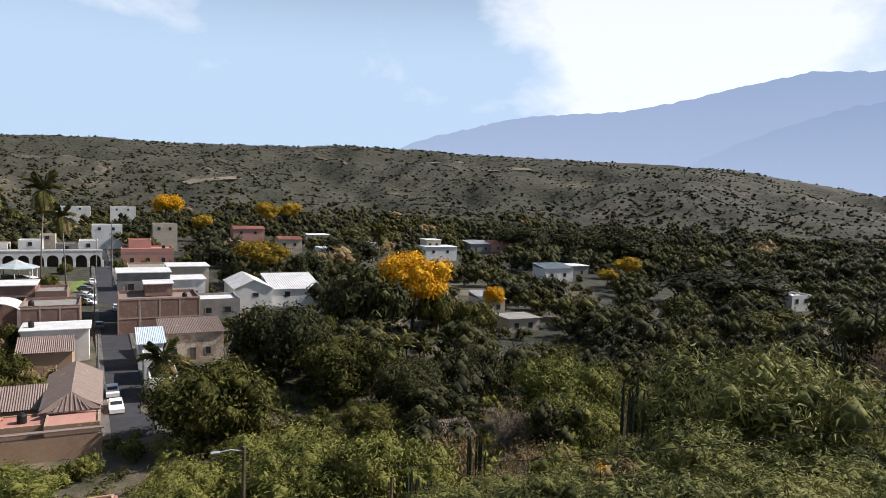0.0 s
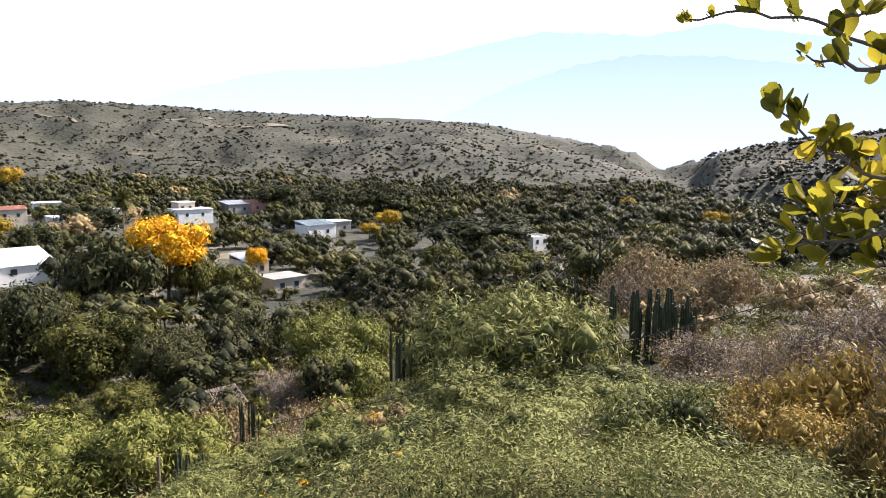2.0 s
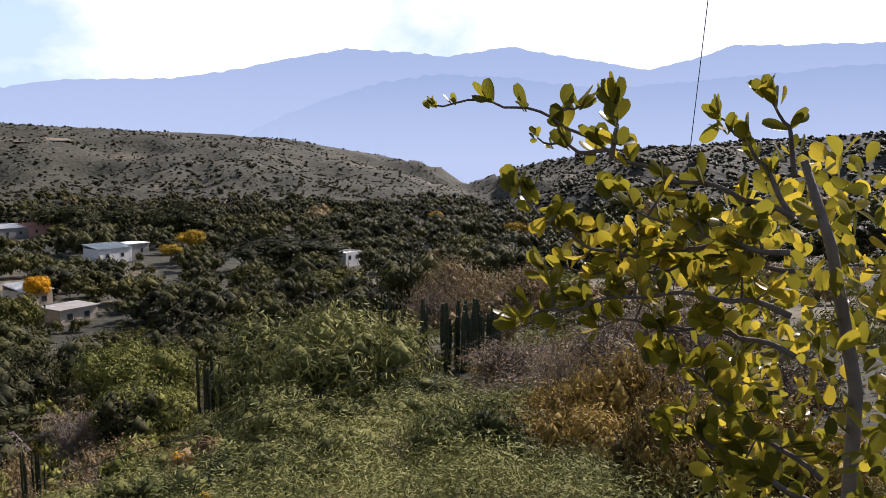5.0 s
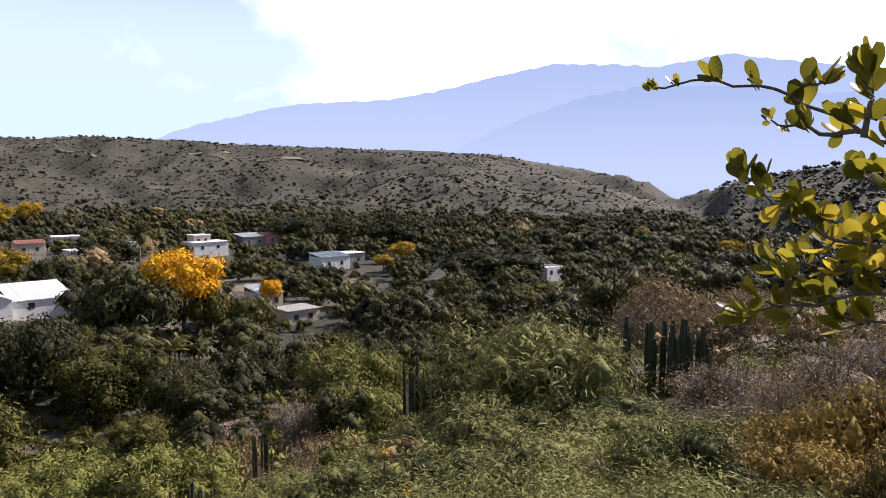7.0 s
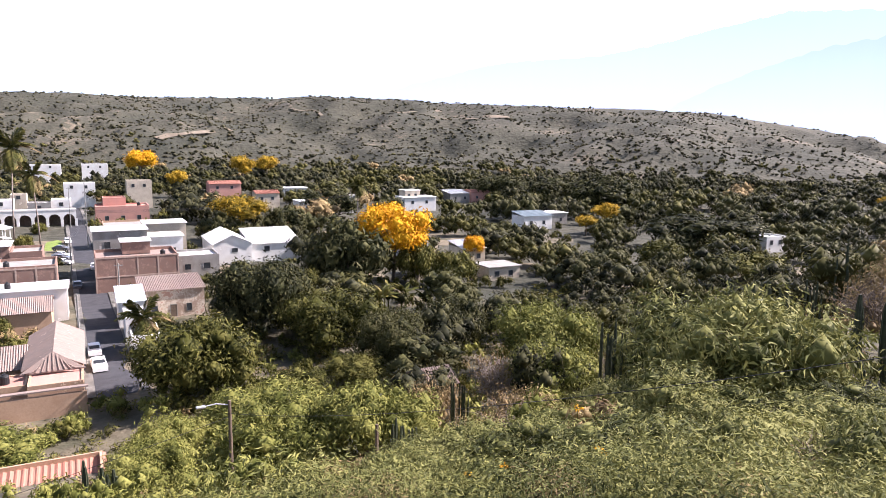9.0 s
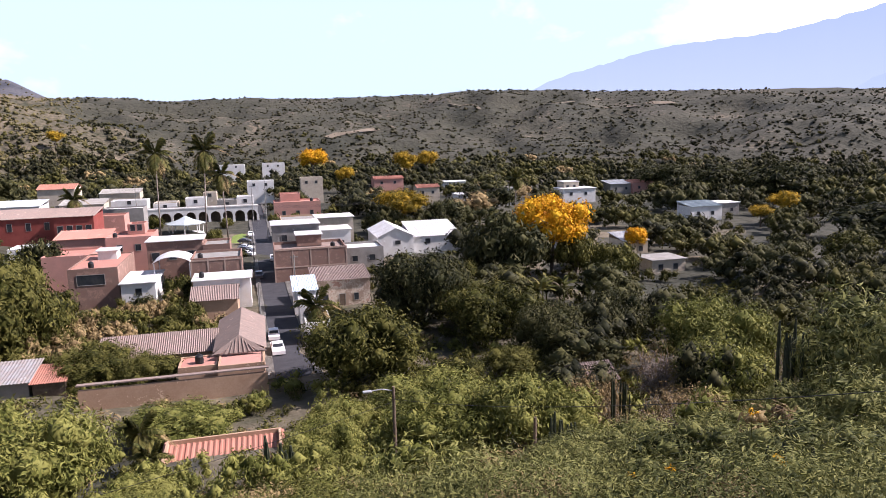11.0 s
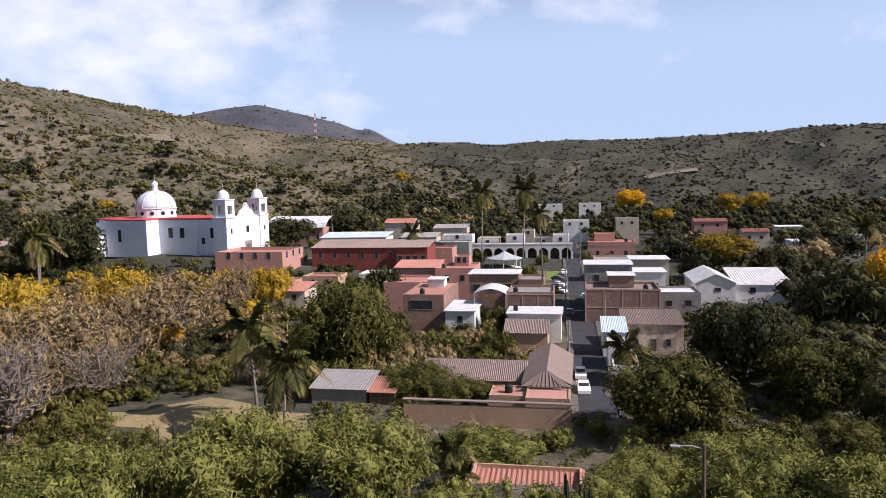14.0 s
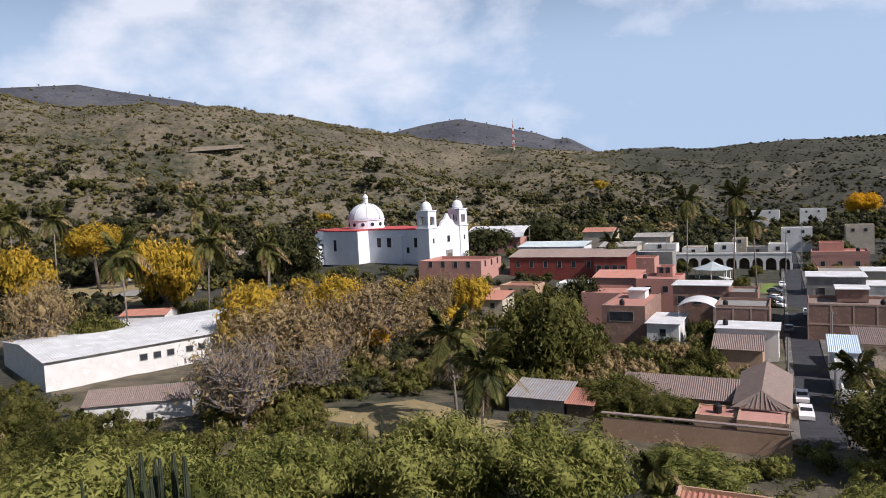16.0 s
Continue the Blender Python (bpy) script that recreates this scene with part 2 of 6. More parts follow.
def thing(name, m, label, category, group="", kind=""):
    e = new(name)
    e.matrix_world = m
    return tagged(e, label, category, group, kind)


def box(x0, x1, y0, y1, z0, z1, bm=None, bevel=0.0):
    bm = bm or bmesh.new()
    v = [bm.verts.new(c) for c in ((x0, y0, z0), (x1, y0, z0), (x1, y1, z0), (x0, y1, z0), (x0, y0, z1), (x1, y0, z1), (x1, y1, z1), (x0, y1, z1))]
    fs = [bm.faces.new([v[i] for i in q]) for q in ((3, 2, 1, 0), (4, 5, 6, 7), (0, 1, 5, 4), (1, 2, 6, 5), (2, 3, 7, 6), (3, 0, 4, 7))]
    if bevel:
        bmesh.ops.bevel(bm, geom=list({e for f in fs for e in f.edges}), offset=bevel, segments=1, affect="EDGES")
    return bm


def tube(points, radii, sides=7, bm=None, cap=True):
    """A tapering tube along points."""
    bm = bm or bmesh.new()
    rings = []
    pts = [Vector(p) for p in points]
    for i, p in enumerate(pts):
        d = (pts[min(i + 1, len(pts) - 1)] - pts[max(i - 1, 0)]).normalized()
        q = d.to_track_quat("Z", "Y")
        rings.append([bm.verts.new(p + q @ Vector((math.cos(a) * radii[i], math.sin(a) * radii[i], 0))) for a in (k * math.tau / sides for k in range(sides))])
    for a, b in zip(rings, rings[1:]):
        for k in range(sides):
            bm.faces.new((a[k], a[(k + 1) % sides], b[(k + 1) % sides], b[k]))
    if cap:
        bm.faces.new(rings[0][::-1])
        bm.faces.new(rings[-1])
    return bm


def lathe(profile, sides=24, bm=None, at=(0, 0, 0)):
    """A turned shape from (radius, height) pairs."""
    bm = bm or bmesh.new()
    rings = [[bm.verts.new((at[0] + math.cos(k * math.tau / sides) * r, at[1] + math.sin(k * math.tau / sides) * r, at[2] + z)) for k in range(sides)] for r, z in profile]
    for a, b in zip(rings, rings[1:]):
        for k in range(sides):
            bm.faces.new((a[k], a[(k + 1) % sides], b[(k + 1) % sides], b[k]))
    bm.faces.new(rings[0][::-1])
    bm.faces.new(rings[-1])
    return bm


def soup(verts, faces, name="mesh"):
    me = bpy.data.meshes.new(name)
    me.from_pydata(verts.tolist() if hasattr(verts, "tolist") else verts, [], faces.tolist() if hasattr(faces, "tolist") else faces)
    me.update()
    return me


def spot(az, d):
    """x and y at a bearing and a distance from the lookout."""
    return d * math.sin(radians(az)), d * math.cos(radians(az))


# ---- the lie of the land ----
NEAR_R = [0, 3, 12, 28, 45, 70, 110, 160, 250]
NEAR_AZ = [-180, -70, 20, 38, 52, 66, 90, 180]
NEAR_Z = [
    [29.4, 29.6, 32, 36, 40, 46, 52, 60, 70],
    [29.4, 29.0, 24, 16, 8, 1, 0, 0, 3],
    [29.4, 29.0, 24, 16, 7, 0.5, 0, 0, 0],
    [29.4, 29.0, 24, 18, 11, 4, 0, 0, 0],
    [29.4, 29.0, 25, 20.5, 18, 13, 5, 1, 0],
    [29.4, 29.0, 25.5, 22, 20.5, 18, 13, 7, 3],
    [29.4, 29.0, 26, 24, 23, 21, 17, 13, 12],
    [29.4, 29.6, 32, 36, 40, 46, 52, 60, 70],
]
RIDGE_AZ = [-180, -90, -58, -53.7, -49, -43, -39, -33.7, -28, -22, -14, -6, 0.5, 10, 18, 32, 42, 48, 52, 54.5, 57.7, 60.5, 62, 64, 66.4, 70.7, 73.6, 80.6, 100, 180]
RIDGE_EL = [6, 8, 8.2, 7.3, 7.7, 7.4, 6.7, 5.85, 4.55, 3.8, 3.0, 2.75, 2.8, 2.95, 3.0, 2.7, 2.55, 2.2, 1.45, 0.95, 0.3, -0.7, -1.5, -0.7, 0.2, 1.0, 1.35, 1.9, 3, 6]
FOOT_AZ = [-180, -60, -30, -10, 20, 45, 56, 62, 66, 75, 100, 180]
FOOT_R = [260, 310, 380, 540, 560, 500, 520, 560, 330, 260, 255, 260]
TOP_R = [600, 800, 880, 1080, 1100, 980, 1300, 1600, 640, 520, 500, 600]
FAR_AZ = [-180, -58, -53.3, -51, -46, -43, -38, -34, -31.5, -27.8, -25, -22, -18.8, -17.3, -16.4, -14.4, -12, 20, 60, 180]
FAR_EL = [6, 8.9, 9.3, 8.9, 8.2, 7.4, 5.4, 5.0, 5.2, 5.95, 6.3, 5.6, 4.8, 4.2, 4.35, 3.2, 2.2, 0.5, -1.8, 4]
FAR_R = 2300.0


def fbm(x, y, s, n=4):
    return noise.fractal(Vector((x * s, y * s, 3.7)), 1.0, 2.0, n)


def land(x, y):
    """The ground's height."""
    r, az = math.hypot(x, y), math.degrees(math.atan2(x, y))
    i = max(0, min(len(NEAR_AZ) - 2, int(np.searchsorted(NEAR_AZ, az)) - 1))
    k = (az - NEAR_AZ[i]) / (NEAR_AZ[i + 1] - NEAR_AZ[i])
    z0 = (1 - k) * np.interp(r, NEAR_R, NEAR_Z[i]) + k * np.interp(r, NEAR_R, NEAR_Z[i + 1])
    z0 += 6.5 * math.exp(-((x + 135) ** 2 / 2 / 45 ** 2 + (y - 250) ** 2 / 2 / 40 ** 2))
    z0 += 4.0 * math.exp(-((x + 78) ** 2 / 2 / 17 ** 2 + (y - 225) ** 2 / 2 / 40 ** 2))
    ra, rb = np.interp(az, FOOT_AZ, FOOT_R), np.interp(az, FOOT_AZ, TOP_R)
    if r > ra:
        zr = EYE + rb * math.tan(radians(np.interp(az, RIDGE_AZ, RIDGE_EL)))
        t = min(1.0, (r - ra) / (rb - ra))
        s = t ** 1.15 * (1 - t) + (1 - (1 - t) ** 1.7) * t
        gully = (fbm(x, y, 0.006) * 17 - abs(fbm(x + 90, y, 0.011)) * 17 + fbm(x, y + 50, 0.03, 2) * 2.5) * math.sin(math.pi * t) ** 0.8
        z0 = z0 * (1 - s) + zr * s + gully
        if r > rb:
            zf = EYE + FAR_R * math.tan(radians(np.interp(az, FAR_AZ, FAR_EL)))
            u = (r - rb) / (FAR_R - rb)
            if u <= 1:
                dip = min(zr, zf) - 14
                z0 = zr + (dip - zr) * math.sin(min(1, u * 2) * math.pi / 2) if u < 0.5 else dip + (zf - dip) * (2 * u - 1) ** 1.4 + fbm(x, y, 0.004) * 16 * (1 - u)
            else:
                z0 = zf + (-60 - zf) * min(1, (r - FAR_R) / 2400)
    elif r > 2:
        z0 += fbm(x, y, 0.05, 3) * min(0.8, (r - 2) * 0.04)
    return float(z0)


def build_ground():
    az = np.concatenate([np.arange(-180, -66, 4.0), np.arange(-66, 104, 0.55), np.arange(104, 180, 4.0)])
    rr = np.concatenate([[0.6, 1.4, 2.4], np.geomspace(3.4, 250, 64), np.linspace(256, 1300, 88), np.geomspace(1330, 4900, 34)])
    verts = [(0, 0, 29.4)]
    for r in rr:
        for a in az:
            x, y = spot(a, r)
            verts.append((x, y, land(x, y)))
    n, faces = len(az), []
    for k in range(n):
        faces.append((0, 1 + k, 1 + (k + 1) % n))
    for j in range(len(rr) - 1):
        b = 1 + j * n
        for k in range(n):
            k2 = (k + 1) % n
            faces.append((b + k, b + n + k, b + n + k2, b + k2))
    me = soup(verts, faces, "ground")
    m = surf("scrub_ground", (0.030, 0.032, 0.022), (0.070, 0.066, 0.047), 0.014, 0.95, 0.25, (0.13, 0.108, 0.076), spread=0.36, fine=18)
    me.materials.append(m)
    # far hills: aerial haze mixed into the ground colour as a grey-blue tint
    me.materials.append(surf("far_hill_haze_tint", (0.038, 0.042, 0.054), (0.060, 0.063, 0.075), 0.008, 0.95, 0.2, (0.095, 0.094, 0.10), spread=0.4, fine=12))
    me.materials.append(surf("western_earth", (0.038, 0.041, 0.024), (0.072, 0.069, 0.042), 0.016, 0.95, 0.25, (0.17, 0.138, 0.095), spread=0.4, fine=16))
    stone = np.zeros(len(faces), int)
    # western hills past 1500 m take the haze-tinted slot
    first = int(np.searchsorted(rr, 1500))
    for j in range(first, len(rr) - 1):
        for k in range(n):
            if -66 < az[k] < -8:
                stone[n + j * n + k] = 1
    for j in range(int(np.searchsorted(rr, 300)), first):
        for k in range(n):
            x, y = spot(az[k], rr[j])
            if -66 < az[k] < -13 + 6 * fbm(x, y, 0.01) and rr[j] > np.interp(az[k], FOOT_AZ, FOOT_R) * 0.92:
                stone[n + j * n + k] = 2
    for j in range(int(np.searchsorted(rr, 22)), int(np.searchsorted(rr, 230))):
        for k in range(n):
            x, y = spot(az[k], rr[j])
            if fbm(x, y, 0.03) > -0.15:
                stone[n + j * n + k] = 2
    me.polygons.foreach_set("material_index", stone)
    me.shade_smooth()
    return tagged(new("ground", me), "dry scrub-covered valley floor and hillsides", "ground", kind="structure")


ground = build_ground()

# ---- far mountains, pale with distance: their haze is painted as a glow ----
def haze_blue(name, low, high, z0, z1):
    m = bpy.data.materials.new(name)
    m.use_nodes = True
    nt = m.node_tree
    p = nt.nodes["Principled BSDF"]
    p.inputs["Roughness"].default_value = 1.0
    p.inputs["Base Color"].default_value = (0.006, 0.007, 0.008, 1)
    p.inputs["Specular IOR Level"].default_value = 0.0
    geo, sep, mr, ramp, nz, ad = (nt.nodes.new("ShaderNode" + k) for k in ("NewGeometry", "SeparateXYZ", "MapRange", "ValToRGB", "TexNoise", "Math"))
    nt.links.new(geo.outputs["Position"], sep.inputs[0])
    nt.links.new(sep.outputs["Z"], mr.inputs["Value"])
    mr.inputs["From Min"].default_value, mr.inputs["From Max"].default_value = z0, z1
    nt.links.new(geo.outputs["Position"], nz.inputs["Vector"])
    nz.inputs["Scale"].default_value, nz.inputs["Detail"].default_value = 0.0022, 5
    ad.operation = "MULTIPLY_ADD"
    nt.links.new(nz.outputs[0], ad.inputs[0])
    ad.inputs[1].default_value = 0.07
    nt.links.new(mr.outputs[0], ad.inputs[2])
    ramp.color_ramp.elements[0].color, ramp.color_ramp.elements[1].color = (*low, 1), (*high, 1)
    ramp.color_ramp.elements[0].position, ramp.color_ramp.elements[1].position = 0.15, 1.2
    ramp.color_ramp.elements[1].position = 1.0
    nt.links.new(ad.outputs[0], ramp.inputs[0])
    # emission carries the air's blue, paler at the foot and deeper towards the tops
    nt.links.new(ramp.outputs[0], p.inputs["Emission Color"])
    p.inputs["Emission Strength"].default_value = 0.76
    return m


def mountain(name, az_list, el_list, r, mat, seed):
    az = np.arange(az_list[0], az_list[-1], 0.3)
    top = np.interp(az, az_list, el_list)
    verts, rows = [], 14
    for j in range(rows):
        f = j / (rows - 1)
        for a, e in zip(az, top):
            d = r - 700 * (1 - f) + 15 * fbm(a * 40, j * 90 + seed, 0.006)
            x, y = spot(a, d)
            zt = EYE + r * math.tan(radians(e)) + 10 * fbm(a * 30, seed, 0.05)
            verts.append((x, y, -80 + (zt + 80) * f ** 0.9))
    n = len(az)
    faces = [(j * n + k, j * n + k + 1, (j + 1) * n + k + 1, (j + 1) * n + k) for j in range(rows - 1) for k in range(n - 1)]
    me = soup(verts, faces, name)
    me.materials.append(mat)
    me.shade_smooth()
    return tagged(new(name, me), "pale blue mountain range in the haze", "mountain", kind="structure")


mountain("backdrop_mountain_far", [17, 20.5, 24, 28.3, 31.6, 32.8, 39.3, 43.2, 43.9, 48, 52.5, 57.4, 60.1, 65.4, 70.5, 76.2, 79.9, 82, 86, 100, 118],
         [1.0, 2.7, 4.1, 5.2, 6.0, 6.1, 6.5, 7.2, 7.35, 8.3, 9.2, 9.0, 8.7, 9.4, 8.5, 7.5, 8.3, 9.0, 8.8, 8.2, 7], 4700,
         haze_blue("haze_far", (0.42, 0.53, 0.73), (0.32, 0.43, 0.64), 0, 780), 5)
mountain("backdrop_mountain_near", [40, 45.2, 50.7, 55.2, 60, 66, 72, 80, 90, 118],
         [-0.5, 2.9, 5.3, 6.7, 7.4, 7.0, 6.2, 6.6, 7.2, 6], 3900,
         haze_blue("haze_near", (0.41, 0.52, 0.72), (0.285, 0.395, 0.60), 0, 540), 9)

# ---- plants ----
rng = np.random.default_rng(7)


def leaf_cloud(centres, radii, count, size, flat=0.8, long=1.0, up=0.25, skin=0.45, rg=None):
    """Leaves as small blades, strewn through ball-shaped clumps, thicker towards their skin."""
    g = rg or rng
    centres, radii = np.asarray(centres, float), np.asarray(radii, float)
    count, size = count * 2, size * 0.84
    w = radii ** 2
    pick = g.choice(len(radii), count, p=w / w.sum())
    d = g.normal(size=(count, 3))
    d /= np.linalg.norm(d, axis=1)[:, None]
    rad = radii[pick] * (1 - skin * g.random(count) ** 1.6) * (1 + 0.12 * g.normal(size=count))
    pos = centres[pick] + d * rad[:, None] * np.array([1, 1, flat])
    nrm = d * 1.0 + g.normal(size=(count, 3)) * 0.42 + np.array([0, 0, up])
    nrm /= np.linalg.norm(nrm, axis=1)[:, None]
    t = np.cross(nrm, g.normal(size=(count, 3)))
    t /= np.linalg.norm(t, axis=1)[:, None]
    b = np.cross(nrm, t)
    s = size * (0.6 + 0.8 * g.random(count))[:, None]
    a, c = t * s * long, b * s * 0.55
    verts = np.stack([pos - a + c * 0.3, pos + a * 0.3 + c, pos + a - c * 0.6], 1).reshape(-1, 3)
    faces = np.arange(count * 3).reshape(-1, 3)
    return verts, faces


KNOT = np.array([(1, 0, 0), (0, 1, 0), (-1, 0, 0), (0, -1, 0), (0, 0, 1), (0, 0, -1)], float)
KNOT_SIDES = np.array([(0, 1, 4), (1, 2, 4), (2, 3, 4), (3, 0, 4), (1, 0, 5), (2, 1, 5), (3, 2, 5), (0, 3, 5)])


def clumped(centres, radii, count, size, core=0.6, flat=0.8, rg=None, **more):
    """Leaves strewn over knotty clumps of denser growth, so that a crown is closed inside and ragged outside."""
    g = rg or rng
    v, f = leaf_cloud(centres, radii, count, size, flat=flat, rg=g, **more)
    if not core:
        return v, f
    centres, radii = np.asarray(centres, float), np.asarray(radii, float)
    n = len(radii)
    knot = KNOT[None] * (core * (0.75 + 0.6 * g.random((n, 6))))[:, :, None] * radii[:, None, None] * np.array([1, 1, flat]) + centres[:, None, :]
    sides = KNOT_SIDES[None] + (np.arange(n) * 6)[:, None, None] + len(v)
    return np.concatenate([v, knot.reshape(-1, 3)]), np.concatenate([f, sides.reshape(-1, 3)])


def crown_lobes(n, spread=1.0, flat=0.62, g=None):
    """Clumps of a crown about 2 wide and 1 high over its base at 0."""
    g = g or rng
    cs, rs = [], []
    for k in range(n):
        a = g.random() * math.tau
        q = math.sqrt(g.random()) * 0.72
        zmax = math.sqrt(max(0, 1 - q * q))
        cs.append((math.cos(a) * q * spread, math.sin(a) * q * spread, 0.16 + flat * zmax * (0.1 + 0.9 * g.random())))
        rs.append(0.22 + 0.16 * g.random())
    return np.array(cs), np.array(rs)


def limb_mesh(lobes, height=1.0, thick=0.05, forks=7, g=None, twigs=0):
    """Trunk from the ground (z = -height) into the crown, with limbs to its clumps."""
    g = g or rng
    bm = bmesh.new()
    lean = Vector((g.normal() * 0.06, g.normal() * 0.06, 0))
    tube([(0, 0, -height), lean * 0.5 + Vector((0, 0, -height * 0.45)), lean + Vector((0, 0, 0.12))], [thick * 1.25, thick, thick * 0.8], 7, bm)
    for c in lobes[:forks]:
        e = Vector(c)
        m = (lean + e) * 0.5 + Vector((g.normal() * 0.06, g.normal() * 0.06, 0.04))
        tube([lean + Vector((0, 0, 0.0)), m, e], [thick * 0.65, thick * 0.4, thick * 0.12], 5, bm, False)
    for _ in range(twigs):
        c = Vector(lobes[g.integers(len(lobes))])
        d = Vector(g.normal(size=3)).normalized()
        d.z = abs(d.z) * 0.8
        b = c * (0.55 + 0.4 * g.random())
        l = 0.16 + 0.26 * g.random()
        mid = b + d * l * 0.5 + Vector(g.normal(size=3)) * 0.03
        tube([b, mid, b + d * l], [thick * 0.16, thick * 0.1, thick * 0.035], 3, bm, False)
    return bm


class Kind:
    """A few crowns and trunks of one kind of tree; every tree takes one of them, turned and scaled."""

    def __init__(self, crown_name, material, bark, leaves, size, lobes=26, flat=0.62, n=3, long=1.0, forks=8, twigs=0, thick=0.045, skin=0.45, up=0.25, core=0.6):
        self.pairs = []
        for k in range(n):
            g = np.random.default_rng(hash_of(crown_name) + k)
            cs, rs = crown_lobes(lobes, flat=flat, g=g)
            me = soup(*clumped(cs, rs, leaves, size, core, long=long, skin=skin, up=up, rg=g), name="crown")
            me.shade_smooth()
            me.materials.append(material)
            bm = limb_mesh(cs, 1.0, thick, forks, g, twigs)
            tr = bpy.data.meshes.new("trunk")
            bm.to_mesh(tr)
            bm.free()
            tr.materials.append(bark)
            tr.shade_smooth()
            self.pairs.append((me, tr))
        self.used = 0

    def plant(self, name, x, y, top, width, label, category="tree", group="", trunk=0.12):
        # a crown that would stand too tall for its spread belongs to a tree further up the slope
        d0 = d = math.hypot(x, y)
        slope = (top - EYE) / d0
        for _ in range(40):
            k = d / d0
            z = land(x * k, y * k) - 0.15
            if EYE + slope * d - z < width * k * 1.05 + 1.5 or d > d0 * 1.9:
                break
            d *= 1.02
        x, y, width, top = x * k, y * k, width * k * 1.08, EYE + slope * d
        h = max(top - z, 1.6)
        crown_h = h * (1 - trunk)
        me, tr = self.pairs[self.used % len(self.pairs)]
        self.used += 1
        e = thing(name, pose(x, y, z, 0, 0, self.used * 73 % 360), label, category, group)
        for nm, mesh in (("trunk", tr), ("crown", me)):
            o = new(nm, mesh)
            o.parent = e
            o.location = (0, 0, h - crown_h)
            o.scale = (width / 2, width / 2, crown_h / 1.02)
        return e


def hash_of(s):
    return sum(ord(c) * (i + 3) for i, c in enumerate(s))


K = dict(
    thorn_near=Kind("thorn_near", M["leaf_thorn"], M["palebark"], 6000, 0.030, 60, 0.6, n=3, long=1.7, twigs=170, thick=0.022, skin=0.6, core=0.45),
    rust_near=Kind("rust_near", M["leaf_rust"], M["palebark"], 3000, 0.042, 36, 0.6, n=2, twigs=260, thick=0.028, skin=0.6, core=0.4),
    bare_near=Kind("bare_near", M["leaf_brown"], M["bark"], 700, 0.03, 40, n=2, forks=30, twigs=520, thick=0.042, core=0),
    dark=Kind("dark", M["leaf_dark"], M["bark"], 7500, 0.040, 44, n=2, thick=0.035),
    dark_far=Kind("dark_far", M["leaf_dark"], M["bark"], 2400, 0.07, 36),
    green=Kind("green", M["leaf_green"], M["bark"], 7500, 0.040, 44, n=3, thick=0.035),
    green_far=Kind("green_far", M["leaf_green"], M["bark"], 2400, 0.07, 36),
    feather=Kind("feather", M["leaf_feather"], M["palebark"], 9000, 0.034, 50, 0.6, long=1.2, twigs=30, thick=0.035),
    golden=Kind("golden", M["leaf_gold"], M["bark"], 4200, 0.058, 60, 0.7, n=2),
    yellow=Kind("yellow", M["leaf_yellow"], M["bark"], 2600, 0.060, 30, n=2),
    brown=Kind("brown", M["leaf_brown"], M["palebark"], 2500, 0.034, 34, n=2, forks=18, twigs=300, thick=0.045, core=0.3),
    bare=Kind("bare", M["leaf_brown"], M["palebark"], 500, 0.035, 30, n=2, forks=26, twigs=380, thick=0.05, core=0),
)

DARK = [(-15.7, 140, 15.0, 7.9), (12.7, 112, 13.7, 17.1), (19.3, 140, 16.0, 19.1), (23.1, 92, 9.2, 11.1), (28.2, 98, 9.7, 10.2), (47.5, 215, 10.8, 32.8), (36.4, 330, 15.5, 29.1), (40.3, 320, 17.1, 33.4), (32.1, 360, 14.2, 26.0), (-39.5, 250, 24.7, 26.1), (-18.8, 300, 22.0, 26.5), (-23.3, 280, 18.8, 20.2), (14.8, 215, 11.5, 15.5), (18.1, 270, 13.2, 23.8)]
GREEN = [(11.5, 76, 4.2, 9.0), (15.0, 80, 4.6, 8.5), (20.5, 86, 4.6, 9.0), (-57.0, 98, 5.4, 9.0), (-60.5, 92, 5.2, 9.5), (-58.8, 114, 6.0, 9.0), (-51.0, 94, 3.2, 7.5), (-18.5, 118, 16.3, 18.0), (7.4, 84, 11.3, 15.5), (18.5, 102, 10.0, 15.6), (15.8, 118, 10.1, 6.6), (-9.2, 93, 4.7, 8.2), (-13.0, 98, 5.4, 10.2), (-6.4, 120, 5.2, 6.7), (28.2, 150, 8.1, 10.8), (51.5, 165, 8.0, 17.2), (44.9, 175, 8.2, 12.6), (62.1, 200, 12.8, 14.5), (-53.3, 165, 11.1, 11.9), (25.1, 150, 10.7, 9.6), (-6.6, 138, 6.4, 6.1)]
FEATHER = [(-28.4, 60, 12.9, 13.0), (-18.6, 58, 12.7, 12.1), (-7.6, 72, 4.9, 11.6), (5.2, 62, 7.8, 7.0), (3.9, 50, 10.5, 6.8), (14.5, 55, 11.0, 10.2), (22.2, 55, 12.4, 10.2), (-11.2, 46, 9.7, 5.9), (-53.6, 52, 16.3, 13.8), (-41.4, 60, 12.4, 12.5), (36.2, 88, 11.8, 13.4), (37.1, 72, 11.0, 9.8), (12.7, 66, 8.9, 12.2), (-47.9, 46, 16.3, 9.2), (32.2, 40, 12.9, 6.4)]
GOLDEN = [(23.2, 152, 17.5, 16.5), (29.9, 150, 10.9, 4.8), (4.2, 330, 25.4, 14.0), (-32.7, 118, 10.4, 5.2)]
